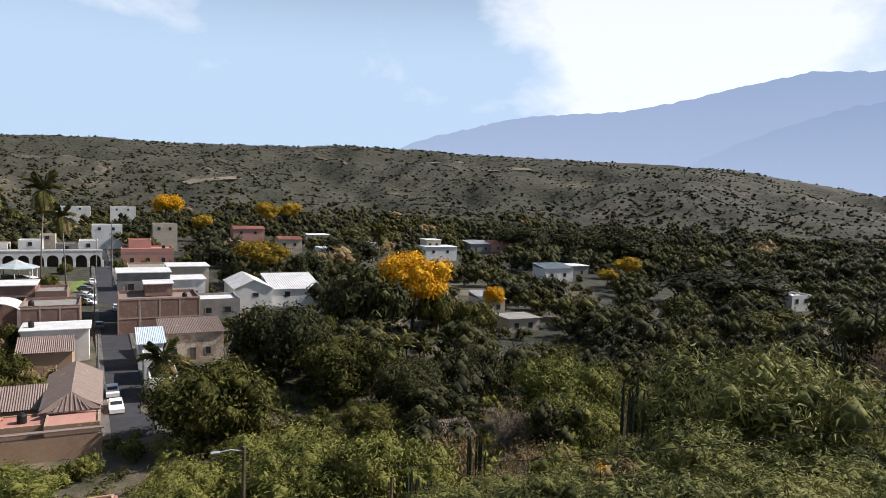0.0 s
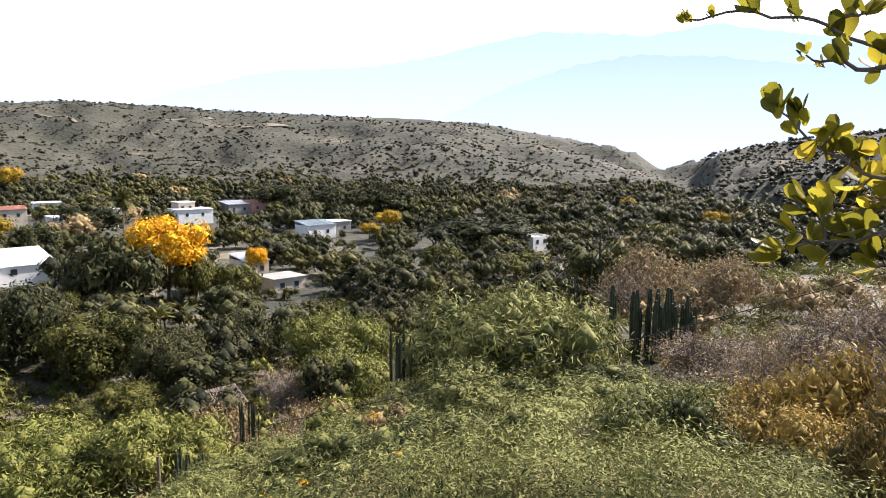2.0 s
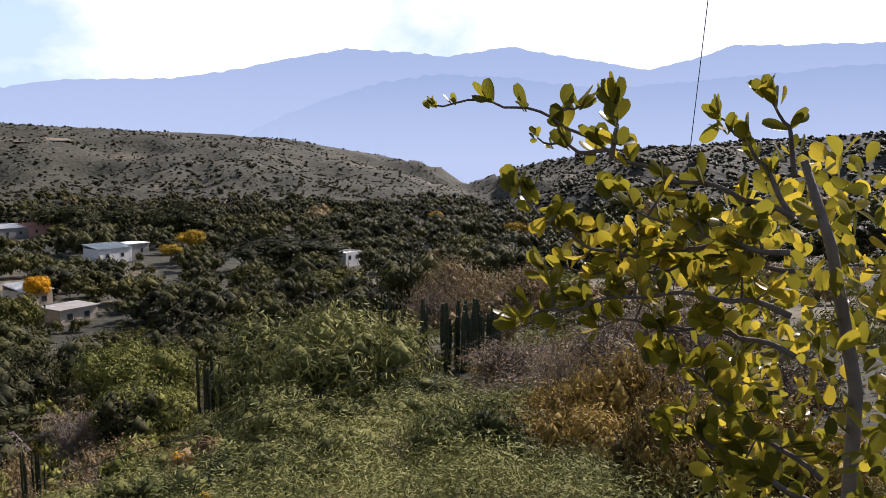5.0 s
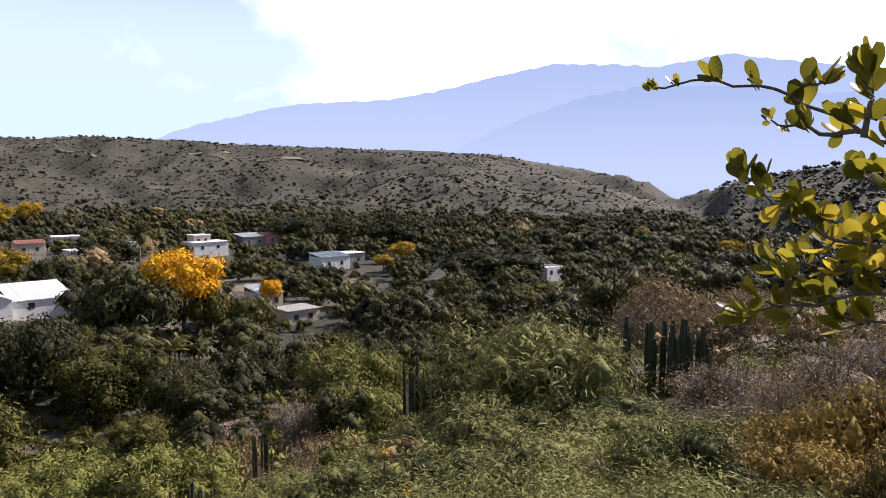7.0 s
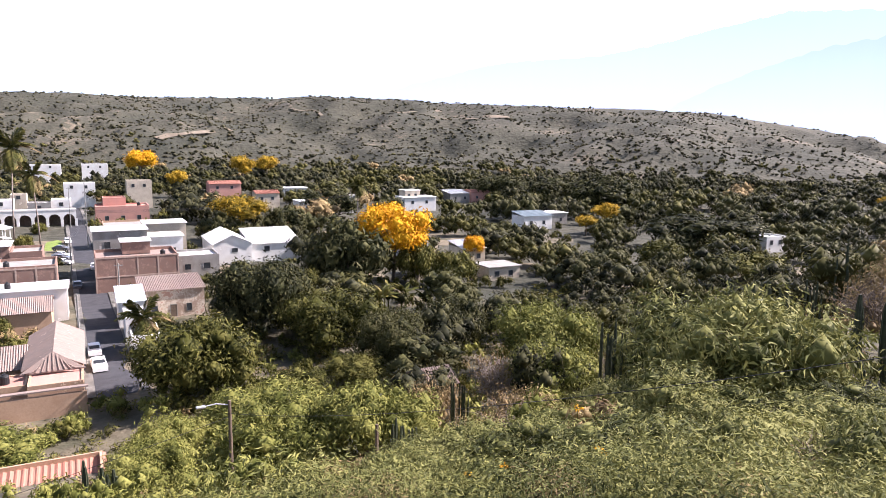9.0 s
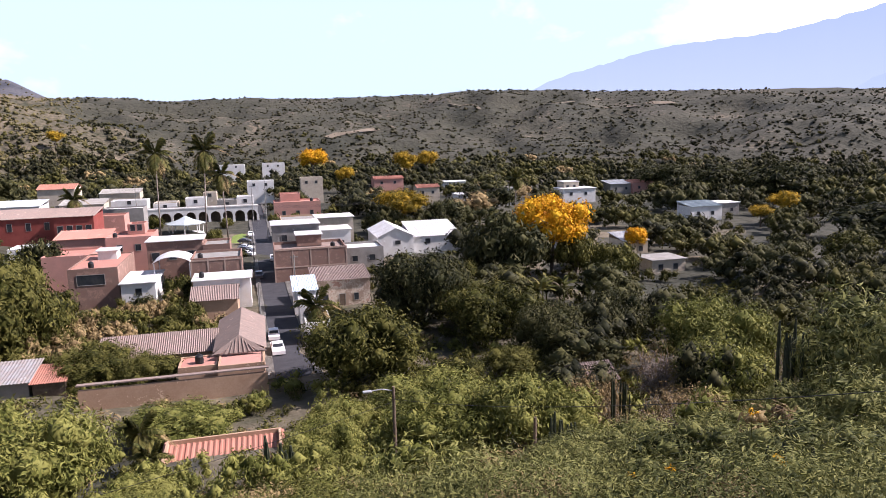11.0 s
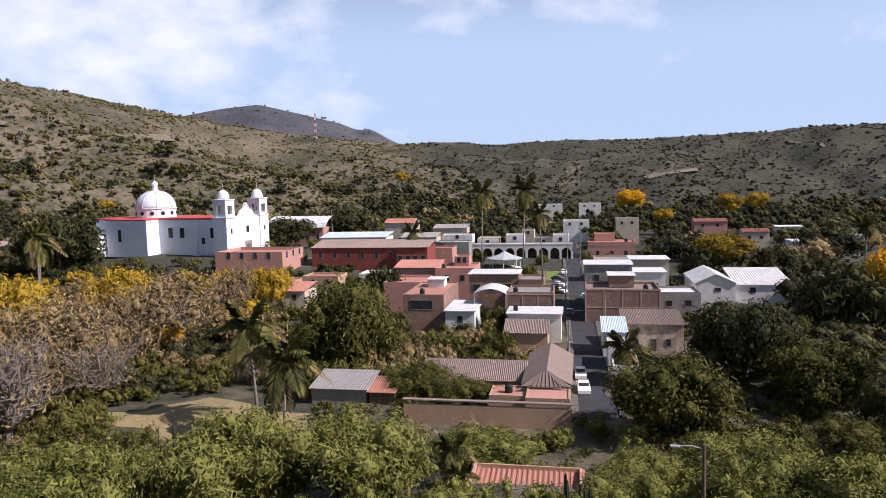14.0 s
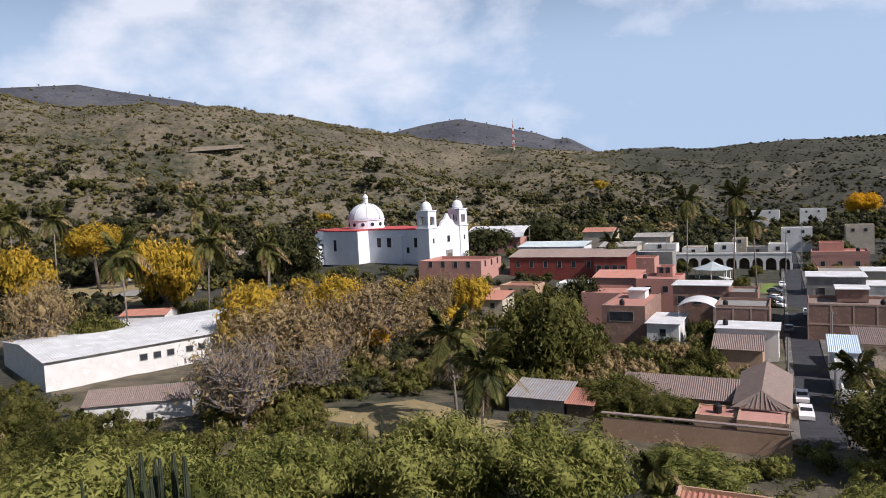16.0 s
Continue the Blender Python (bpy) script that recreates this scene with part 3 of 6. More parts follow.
YELLOW = [(6.7, 300, 18.0, 9.5), (11.2, 215, 14.5, 17.3), (11.4, 330, 23.3, 14.6), (13.3, 335, 23.3, 12.1), (40.5, 245, 10.7, 11.8), (38.9, 235, 7.1, 8.5), (-53.0, 235, 28.7, 18.9), (-48.5, 200, 25.2, 19.3), (-57.9, 190, 25.1, 16.8), (-24.8, 172, 12.1, 11.0), (-35.7, 165, 14.8, 18.5), (-36.2, 300, 27.1, 7.2), (-14.0, 360, 36.2, 10.1), (-42.2, 150, 16.5, 15.7), (59.6, 330, 11.2, 7.9), (66.2, 250, 12.4, 9.0)]
BROWN = [(-32.1, 140, 15.8, 25.9), (-27.9, 150, 16.7, 10.8), (-40.3, 125, 15.8, 22.1), (-37.1, 128, 17.8, 18.5), (61.5, 62, 23.5, 7.5), (66.1, 48, 24.9, 5.8), (34.7, 42, 16.4, 5.7), (27.0, 60, 10.4, 5.8), (-57.1, 170, 19.6, 17.7)]
BARE = [(-43.4, 98, 17.5, 18.1), (-43.6, 105, 15.2, 17.7), (31.9, 72, 10.1, 7.5), (41.8, 46, 18.3, 3.0), (-37.1, 112, 11.8, 14.4), (-26.4, 112, 7.3, 9.9)]
PALM = [(-7.6, 235, 28.8, 11.7), (-4.3, 225, 29.9, 12.6), (-2.7, 215, 22.3, 8.6), (20.3, 250, 16.2, 8.0), (-51.3, 185, 23.7, 14.1), (-45.5, 195, 24.7, 14.1), (-40.9, 200, 21.5, 9.6), (-45.7, 260, 33.9, 12.5), (-58.1, 230, 32.6, 12.9), (-55.7, 235, 32.1, 11.3), (-13.3, 220, 16.9, 8.8), (-40.8, 200, 19.8, 11.2)]
NEARPALM = [(-26.2, 92, 14.6, 9.6), (-24.2, 84, 12.3, 10.1), (3.9, 108, 6.5, 7.8), (-10.4, 62, 7.4, 4.5), (-9.8, 58, 6.6, 3.7)]
BANANA = [(23.7, 125, 9.5, 9.0), (25.9, 120, 8.7, 7.7), (21.8, 122, 7.3, 6.9), (27.7, 118, 7.5, 5.7)]

NEAR_FEATHER = [(52.2, 28, 26.0, 7.2), (58.6, 24, 23.6, 4.4), (47.9, 22, 24.3, 4.6), (45.2, 15, 25.2, 4.0), (35.6, 17, 23.9, 4.1), (27.8, 20, 21.9, 3.5), (56.4, 13, 26.2, 3.4), (64.1, 13, 26.9, 2.7), (50.0, 9.5, 26.6, 2.3), (38.1, 11, 25.4, 2.3), (62.7, 9, 27.2, 2.0), (23.8, 17, 22.1, 2.7), (45.0, 48, 19.4, 6.9), (50.7, 50, 21.4, 4.8), (48.6, 38, 24.0, 9.2)]
NEAR_RUST = [(67.1, 11, 27.3, 1.9), (75.1, 13, 28.0, 2.6), (69.8, 14, 27.0, 2.2), (82.5, 8.5, 28.5, 1.6), (79.0, 7.5, 28.4, 1.4)]
NEAR_BARE = [(73.3, 22, 27.1, 3.9), (79.1, 26, 27.1, 5.0), (70.5, 18, 27.1, 2.3), (58.2, 11, 26.4, 1.8), (64.9, 30, 23.7, 4.8)]
NEAR_BROWN = [(66.8, 50, 25.2, 6.8), (76.5, 32, 25.9, 6.7), (59.7, 55, 23.0, 6.2), (33.7, 36, 17.9, 5.5), (30.8, 28, 19.6, 3.6)]
NEAR_FEATHER += [(41.9, 33, 19.8, 4.5), (37.5, 30, 19.2, 4.5), (31.5, 24, 20.6, 3.6), (66.5, 17, 25.4, 2.6), (58.5, 17, 25.0, 3.2)]
FEATHER += [(-58, 62, 10.5, 9.0), (-62, 72, 9.0, 9.0), (-49, 74, 7.0, 8.0), (-36, 70, 7.5, 9.0)]
NEAR_BARE += [(68, 20, 25.6, 4.0), (72, 27, 25.2, 5.0), (76, 21, 26.4, 4.0), (83, 24, 27.0, 5.0), (66, 29, 24.4, 4.6), (87, 18, 27.5, 4.0), (80, 17, 26.8, 3.4), (70.5, 24, 25.4, 4.4)]
NEAR_RUST += [(72.5, 11, 27.0, 2.2), (77.0, 10, 27.6, 2.2), (84.0, 12, 27.6, 2.6), (88.0, 9, 28.2, 2.0)]

for kind, rows, label in (
    ("thorn_near", NEAR_FEATHER, "feathery yellow-green thorn bush on the slope"),
    ("rust_near", NEAR_RUST, "rusty yellow-brown drying bush on the slope"),
    ("bare_near", NEAR_BARE, "tangle of bare grey twigs of a dry bush"),
    ("bare_near", NEAR_BROWN, "dry grey-brown bush with sparse tan leaves"),
    ("dark", DARK, "broad dark-green tree with a dense rounded crown"),
    ("green", GREEN, "leafy green tree with a broad uneven crown"),
    ("feather", FEATHER, "feathery olive-green thorn tree with a spreading crown"),
    ("golden", GOLDEN, "flowering tree covered in golden-yellow blossom"),
    ("yellow", YELLOW, "tree with yellowing dull-gold leaves"),
    ("brown", BROWN, "half-dry tree with sparse brownish foliage"),
    ("bare", BARE, "leafless grey tree with a net of fine twigs"),
):
    for az, d, top, width in rows:
        x, y = spot(az, d)
        K[kind + "_far" if kind in ("dark", "green") and d > 130 else kind].plant({"thorn_near": "thorn_bush", "rust_near": "dry_bush", "bare_near": "bare_bush", "dark": "broadleaf_tree", "green": "broadleaf_tree", "feather": "thorn_tree", "golden": "golden_flowering_tree", "yellow": "yellow_tree", "brown": "dry_tree", "bare": "bare_tree"}[kind], x, y, top, width, label, "tree", "trees on the slope and in the village", 0.5 if kind in ("golden", "yellow") and d > 200 else 0.4 if kind == "golden" else 0.12)



# ---- the village ----
TAKEN = []  # house plans: x from, x to, y from, y to
CLEAR = []  # open ground with low growth only


def corrugated(w, l, pitch=0.28, amp=0.06, sag=0.0, steps=4, seed=0):
    """A sheet of rounded tile courses or corrugations, w wide, l long up the slope, lying in z = 0."""
    g = np.random.default_rng(seed)
    nx = max(6, int(w / pitch) * 4)
    bm = bmesh.new()
    grid = []
    wob = g.normal(size=nx // 4 + 2) * amp * 0.25
    for j in range(steps + 1):
        row = []
        for i in range(nx + 1):
            x = w * i / nx
            z = amp * math.sin(x / pitch * math.tau) + wob[i // 4] - sag * math.sin(math.pi * i / nx) * math.sin(math.pi * j / steps) + g.normal() * amp * 0.08
            row.append(bm.verts.new((x, l * j / steps, z)))
        grid.append(row)
    under = [[bm.verts.new(v.co - Vector((0, 0, 0.07))) for v in row] for row in grid]
    for top, a, b in [(True, a, b) for a, b in zip(grid, grid[1:])] + [(False, a, b) for a, b in zip(under, under[1:])]:
        for i in range(nx):
            q = (a[i], a[i + 1], b[i + 1], b[i])
            bm.faces.new(q if top else q[::-1])
    for a, b in ((under[0], grid[0]), (grid[-1], under[-1]), ([r[0] for r in grid], [r[0] for r in under]), ([r[-1] for r in under], [r[-1] for r in grid])):
        for i in range(len(a) - 1):
            bm.faces.new((a[i], a[i + 1], b[i + 1], b[i]))
    return bm


def slope_sheet(name, parent, mat, p0, w, l, rise, yaw=0.0, pitch=0.28, amp=0.06, sag=0.0, label="", seed=1):
    """A roof pitch whose lower edge starts at p0 and which climbs rise over the plan length l."""
    o = part(name, corrugated(w, math.hypot(l, rise), pitch, amp, sag, seed=seed), mat, parent, label)
    o.matrix_local = pose(*p0, math.degrees(math.atan2(rise, l)), 0, 0) if not yaw else Matrix.Translation(p0) @ pose(0, 0, 0, 0, 0, yaw) @ pose(0, 0, 0, math.degrees(math.atan2(rise, l)), 0, 0)
    return o


def add_window(parent, x, z, w, h, y=0.0, side="front", frame=None, door=False, flat=False):
    """A window or door in a wall: a frame with a recessed dark pane. side: front looks to -y, east to +x, west to -x."""
    m = {"front": pose(x, y, z), "east": pose(y, x, z, 0, 0, 90), "west": pose(y, x, z, 0, 0, -90)}[side]
    bm = box(-w / 2 - 0.09, w / 2 + 0.09, -0.07, 0.02, -0.09 if not door else 0, 0)
    if door:
        bm.free()
        bm = bmesh.new()
    box(-w / 2 - 0.09, w / 2 + 0.09, -0.07, 0.02, h, h + 0.1, bm)
    box(-w / 2 - 0.09, -w / 2, -0.07, 0.02, 0, h, bm)
    box(w / 2, w / 2 + 0.09, -0.07, 0.02, 0, h, bm)
    f = part("door" if door else "window", bm, frame or M["concrete"], parent)
    f.matrix_local = m
    part("door_leaf" if door else "pane", box(-w / 2, w / 2, -0.03, 0.0, 0, h), M["wood"] if door else M["glass"], f)
    return f


def house(name, label, x0, x1, y0, d, zt, wall, roof, kind="flat", zb=None, wins=(), yaw=0.0, parapet=0.5, doors=(), storey=0.0, cat="house", tilt=1.2, east=(), pitch=0.28):
    """A house with its front to -y; x0..x1 its front, y0 the front's line, d its depth, zt its wall's top."""
    w = x1 - x0
    TAKEN.append((x0, x1, y0 - 3, y0 + d))
    zb = min(land(x0, y0), land(x1, y0)) - 0.3 if zb is None else zb
    h = zt - zb
    e = thing(name, Matrix.Translation(((x0 + x1) / 2, y0, zb)) @ pose(0, 0, 0, 0, 0, yaw), label, cat, "houses of the village")
    t = 0.22
    bm = bmesh.new()
    ring = [[bm.verts.new((sx * (w / 2 - q), yy, zz)) for sx, yy in ((-1, q), (1, q), (1, d - q), (-1, d - q))] for q in (0, t) for zz in (0, h)]
    for k in range(4):
        k2 = (k + 1) % 4
        bm.faces.new((ring[0][k], ring[0][k2], ring[1][k2], ring[1][k]))
        bm.faces.new((ring[2][k2], ring[2][k], ring[3][k], ring[3][k2]))
        bm.faces.new((ring[1][k], ring[1][k2], ring[3][k2], ring[3][k]))
        bm.faces.new((ring[0][k2], ring[0][k], ring[2][k], ring[2][k2]))
    part("wall", bm, wall, e)
    if kind == "flat":
        part("roof", box(-w / 2 + t, w / 2 - t, t, d - t, h - parapet - 0.15, h - parapet), roof, e)
    elif kind == "slab":
        part("roof", box(-w / 2 - 0.35, w / 2 + 0.35, -0.35, d + 0.3, h + 0.003, h + 0.2, bevel=0.03), roof, e)
    elif kind == "shed":
        slope_sheet("roof", e, roof, (-w / 2 - 0.3, -0.35, h + 0.05), w + 0.6, d + 0.7, tilt, pitch=pitch, sag=0.08)
        bm = box(-w / 2, w / 2, d - t, d, h, h + tilt * 0.93)
        part("back_wall", bm, wall, e)
    elif kind == "gable":
        slope_sheet("roof", e, roof, (-w / 2 - 0.3, -0.4, h + 0.02), w + 0.6, d / 2 + 0.4, tilt, pitch=pitch, sag=0.12)
        slope_sheet("roof", e, roof, (w / 2 + 0.3, d + 0.4, h + 0.02), w + 0.6, d / 2 + 0.4, tilt, yaw=180, pitch=pitch, sag=0.12)
        for sx in (-w / 2, w / 2 - t):
            bm = bmesh.new()
            a = [bm.verts.new((sx + q, yy, zz)) for q in (0, t) for yy, zz in ((0, h), (d, h), (d / 2, h + tilt * 0.95))]
            bm.faces.new(a[:3])
            bm.faces.new(a[3:][::-1])
            for i in range(3):
                bm.faces.new((a[i], a[3 + i], a[3 + (i + 1) % 3], a[(i + 1) % 3]))
            part("gable_wall", bm, wall, e)
    elif kind == "gable_front":
        for s in (-1, 1):
            slope_sheet("roof", e, roof, (s * (w / 2 + 0.3), -0.35 if s > 0 else d + 0.35, h - 0.05), d + 0.7, w / 2 + 0.3, tilt, yaw=90 if s > 0 else -90, pitch=pitch, amp=0.03)
        for sy in (0, d - t):
            bm = bmesh.new()
            a = [bm.verts.new((xx, sy + q, zz)) for q in (0, t) for xx, zz in ((-w / 2, h), (w / 2, h), (0, h + tilt * 0.95))]
            bm.faces.new(a[:3])
            bm.faces.new(a[3:][::-1])
            for i in range(3):
                bm.faces.new((a[i], a[3 + i], a[3 + (i + 1) % 3], a[(i + 1) % 3]))
            part("gable_wall", bm, wall, e)
    for q in wins:
        add_window(e, q[0] * w - w / 2, q[1], q[2], q[3])
    for q in east:
        add_window(e, q[0] * d, q[1], q[2], q[3], w / 2, "east")
    for q in doors:
        add_window(e, q[0] * w - w / 2, 0.3, q[1], q[2], door=True)
    return e


def concrete_frame(e, w, h, d, cols, floors):
    """Cast columns and ring beams standing proud of brick infill."""
    for k in range(cols + 1):
        x = -w / 2 + w * k / cols
        part("column", box(x - 0.14, x + 0.14, -0.05, 0.1, 0, h), M["mortar"], e)
    for z in floors:
        part("beam", box(-w / 2, w / 2, -0.06, 0.1, z - 0.14, z + 0.14), M["mortar"], e)


def water_tank(x, y, z, s=1.0):
    e = thing("water_tank", pose(x, y, z), "black plastic water tank on a flat roof", "water tank", "roof tanks")
    part("body", lathe([(0.5 * s, 0), (0.52 * s, 0.3 * s), (0.5 * s, 0.85 * s), (0.42 * s, 1.0 * s), (0.2 * s, 1.12 * s)], 14), M["black"], e)
    part("lid", lathe([(0.2 * s, 1.12 * s), (0.2 * s, 1.2 * s), (0.05 * s, 1.22 * s)], 12), M["black"], e)


# street and kerbs
def strip(name, pts, w, mat, label, lift=0.06, off=0.0, thick=0.0):
    bm = bmesh.new()
    rows = []
    for i, (x, y) in enumerate(pts):
        a, b = pts[max(i - 1, 0)], pts[min(i + 1, len(pts) - 1)]
        n = Vector((b[1] - a[1], a[0] - b[0], 0)).normalized()
        c = Vector((x, y, land(x, y) + lift)) + n * off
        p, q = c - n * w / 2, c + n * w / 2
        if lift > 0.5:
            p.z, q.z = land(p.x, p.y) + lift, land(q.x, q.y) + lift
        rows.append((bm.verts.new(p), bm.verts.new(q)))
    for p, q in zip(rows, rows[1:]):
        bm.faces.new((p[0], p[1], q[1], q[0]))
    if thick:
        bmesh.ops.solidify(bm, geom=bm.faces[:], thickness=thick)
    return tagged(part(name, bm, mat, None, label), category=name, kind="structure")


street = [(2.6 - 0.024 * (y - 96), y) for y in range(88, 420, 6)]
strip("road", street, 5.0, M["asphalt"], "dark asphalt village street between houses", 0.16)
for s in (-1, 1):
    strip("pavement", street, 1.0, M["concrete"], "raised concrete pavement beside the street", 0.3, s * 3.0, 0.4)

# right-hand side of the street
e = house("brick_building", "two-storey bare red brick building with concrete frame", 1.9, 17.2, 152, 11, 7.2, M["brick"], M["tile"], zb=-0.3, parapet=0.6)
concrete_frame(e, 15.3, 7.5, 11, 4, (3.5, 7.3))
house("house", "grey block house with white slab roof", 1.9, 12.6, 166, 9, 10.6, M["concrete"], M["whiteroof"], "slab", zb=-0.3, wins=((0.25, 7.2, 1.2, 1.4), (0.7, 7.2, 1.2, 1.4)))
house("house", "small brick rooftop room with white slab", 7.0, 12.4, 157.5, 6, 9.2, M["brick"], M["whiteroof"], "slab", zb=6.75)
house("house", "stained cream house under a worn tile roof", 8.2, 18.6, 128, 9, 4.6, M["peeling"], M["tile"], "shed", wins=((0.2, 1.0, 1.0, 1.4), (0.75, 1.2, 0.8, 1.2)), doors=((0.5, 1.0, 2.1),), tilt=1.0)
house("house", "small house with a pale blue sheet roof", 4.4, 8.3, 121, 8, 4.6, M["white"], M["bluesheet"], "shed", tilt=1.1, wins=((0.5, 1.5, 1.0, 1.1),))
house("house", "low white street house with flat roof", 4.9, 8.6, 112.5, 7, 4.0, M["white"], M["whiteroof"], "flat", wins=((0.5, 1.3, 0.9, 1.1),))
house("house", "low white street house with flat roof", 5.2, 9.0, 103.5, 7, 3.4, M["white"], M["concrete"], "flat", wins=((0.3, 1.3, 0.9, 1.1),), doors=((0.7, 0.9, 2.0),))
house("house", "flat-roofed white house in a tight row", 12.9, 20.5, 170, 8, 8.3, M["white"], M["whiteroof"], "slab", wins=((0.3, 4.5, 1.1, 1.2), (0.7, 4.5, 1.1, 1.2)))
house("house", "flat-roofed grey house with terrace", 17.6, 26.4, 158, 9, 5.6, M["concrete"], M["whiteroof"], "flat", wins=((0.25, 3, 1.2, 1.2), (0.7, 3, 1.4, 1.3)))
house("house", "flat-roofed house with pale slab roof", 14.0, 24.0, 192, 9, 8.8, M["cream"], M["whiteroof"], "slab", wins=((0.3, 5, 1.2, 1.2),))
house("house", "long brick house with a worn flat roof", 5.0, 18.0, 205, 12, 7.4, M["ochre"], M["concrete"], "flat")
house("white_house", "large white house with gabled white roof", 27.5, 36.5, 172, 17, 5.6, M["white"], M["whiteroof"], "gable_front", tilt=2.2, wins=((0.55, 3.5, 1.3, 0.9),), pitch=0.6)
house("white_house", "long white wing with a sloping white roof", 36.9, 49.4, 174, 14, 4.9, M["white"], M["whiteroof"], "shed", tilt=2.3, pitch=0.6, wins=((0.3, 3.2, 1.2, 1.2), (0.8, 3.2, 1.2, 1.2)))
house("pink_house", "pink house with flat pink roof", 4.4, 21.5, 268, 12, 6.8, M["pink"], M["salmon"], "flat", wins=((0.2, 1.5, 1.2, 1.8), (0.5, 1.5, 1.2, 1.8), (0.8, 1.5, 1.2, 1.8)))
house("pink_house", "pink upper room on a flat roof", 7.0, 14.5, 276, 8, 9.2, M["pink"], M["salmon"], "flat", zb=6.3)

# left-hand side of the street
wall = house("adobe_wall", "long ochre adobe garden wall", -21.5, -0.6, 84, 0.5, 3.0, M["ochre"], M["tile"], "none", cat="wall")
part("coping", box(-10.6, 10.6, -0.1, 0.6, 3.35, 3.5), M["tile"], wall, "dark tile coping")
e = house("tiled_house", "old adobe house under sagging grey clay tiles", -22, -7.2, 97, 8.4, 2.6, M["ochre"], M["tile"], "gable", tilt=1.9, wins=((0.3, 1.0, 0.9, 1.2),))
e = house("tiled_house", "old street-side house with hipped clay tile roof", -7.0, -0.9, 91.8, 16, 3.9, M["ochre"], M["tile"], "gable_front", tilt=1.8)
bm = bmesh.new()
hip = [bm.verts.new(c + Vector((0, 0, lift))) for lift in (0, 0.14) for c in (Vector((-3.4, -1.7, 3.95)), Vector((3.4, -1.7, 3.95)), Vector((0, -0.37, 5.95)))]
for side in ((2, 1, 0), (3, 4, 5), (0, 1, 4, 3), (1, 2, 5, 4), (2, 0, 3, 5)):
    bm.faces.new([hip[i] for i in side])
part("hip", bm, M["tile"], e, "tiled hip end")
for k in range(11):
    t = (k + 0.5) / 11 * 2 - 1
    part("cover_tile", tube([(t * 3.3, -1.72, 4.12), (t * 0.15, -0.45, 4.12 + 1.98 * 0.94)] if abs(t) < 0.12 else [(t * 3.3, -1.72, 4.12), (t * 3.3 * 0.62, -1.72 + 1.27 * (1 - abs(t)) , 4.12 + 1.9 * (1 - abs(t)))], [0.09, 0.07], 6), M["tile"], e)
house("terrace_room", "low room with a pink sealed roof terrace", -11.2, -6.6, 88, 4.5, 3.3, M["ochre"], M["salmon"], "flat", parapet=0.15)
house("terrace_room", "low room with a pale pink roof terrace", -6.4, -0.9, 86, 5.5, 3.7, M["ochre"], M["pink"], "flat", parapet=0.15)
water_tank(-8.8, 89.8, 3.15, 1.0)
house("ruined_house", "roofless adobe ruin with bare rafters", -12.4, -5.0, 121, 9, 4.2, M["ochre"], M["tile"], "gable", tilt=1.6)
house("house", "street house with white slab roof", -12.8, -2.9, 131, 7, 5.6, M["white"], M["whiteroof"], "slab")
water_tank(-11.5, 133.5, 5.8, 0.9)
e = house("brick_building", "unfinished brick house with flat roof", -14.0, -4.6, 142, 10, 8.0, M["brick"], M["concrete"], "flat")
concrete_frame(e, 9.4, 8.3, 10, 3, (4.0, 8.0))
e = house("house", "brick house with wide white slab roof", -24.0, -12.8, 157, 8, 9.6, M["brick"], M["whiteroof"], "slab", wins=((0.15, 6.2, 1.5, 1.6), (0.45, 6.2, 1.5, 1.6), (0.8, 6.2, 1.8, 1.7)))
house("house", "brick house with open upper floor", -12.7, -7.2, 156, 9, 8.6, M["brick"], M["concrete"], "flat", wins=((0.4, 5.8, 2.4, 1.6),))
house("house", "white room with flat white roof", -25.4, -19.6, 134, 12, 5.4, M["white"], M["whiteroof"], "slab", wins=((0.5, 3.0, 1.0, 1.2),))
e = house("pink_house", "pink-roofed house with a big window", -34.6, -26.2, 137, 18, 8.2, M["brick"], M["salmon"], "flat", wins=((0.45, 4.9, 4.6, 1.8),), parapet=0.25)
house("rooftop_room", "small white rooftop room", -31.6, -28.2, 148, 4, 9.6, M["white"], M["whiteroof"], "slab", zb=7.8)
water_tank(-31.0, 139.0, 8.0, 1.0)
water_tank(-12.4, 144.5, 7.5, 1.0)
water_tank(14.6, 155.0, 6.6, 1.0)
water_tank(-33.0, 173.5, 8.9, 1.0)
water_tank(18.4, 272.0, 6.3, 1.2)
house("pink_house", "pink terrace house with flat roof", -44.5, -35.2, 158, 12, 7.6, M["pink"], M["salmon"], "flat")
house("pink_house", "salmon house with flat roof", -34.5, -24.8, 170, 12, 9.4, M["pink"], M["salmon"], "flat", wins=((0.3, 6.4, 1.1, 1.4), (0.7, 6.4, 1.1, 1.4)))
house("pink_house", "small pink rooftop room", -31.0, -27.2, 178, 5, 11.4, M["pink"], M["salmon"], "flat", zb=9.0, wins=((0.3, 0.8, 1.0, 1.4), (0.7, 0.8, 1.0, 1.4)))
e = thing("arched_canopy", pose(-17.4, 141, 0), "curved white sheet-metal canopy on posts", "canopy")
bm = bmesh.new()
prev = None
for k in range(13):
    a = -0.62 + 1.24 * k / 12
    x, z = 6.0 * math.sin(a), 8.7 - 6 + 6 * math.cos(a)
    now = [bm.verts.new((x, yy, z + q)) for yy in (0, 8) for q in (0, 0.08)]
    if prev:
        for i, j in ((0, 1), (1, 3), (3, 2), (2, 0)):
            bm.faces.new((prev[i], prev[j], now[j], now[i]))
    prev = now
part("canopy_sheet", bm, M["whiteroof"], e)
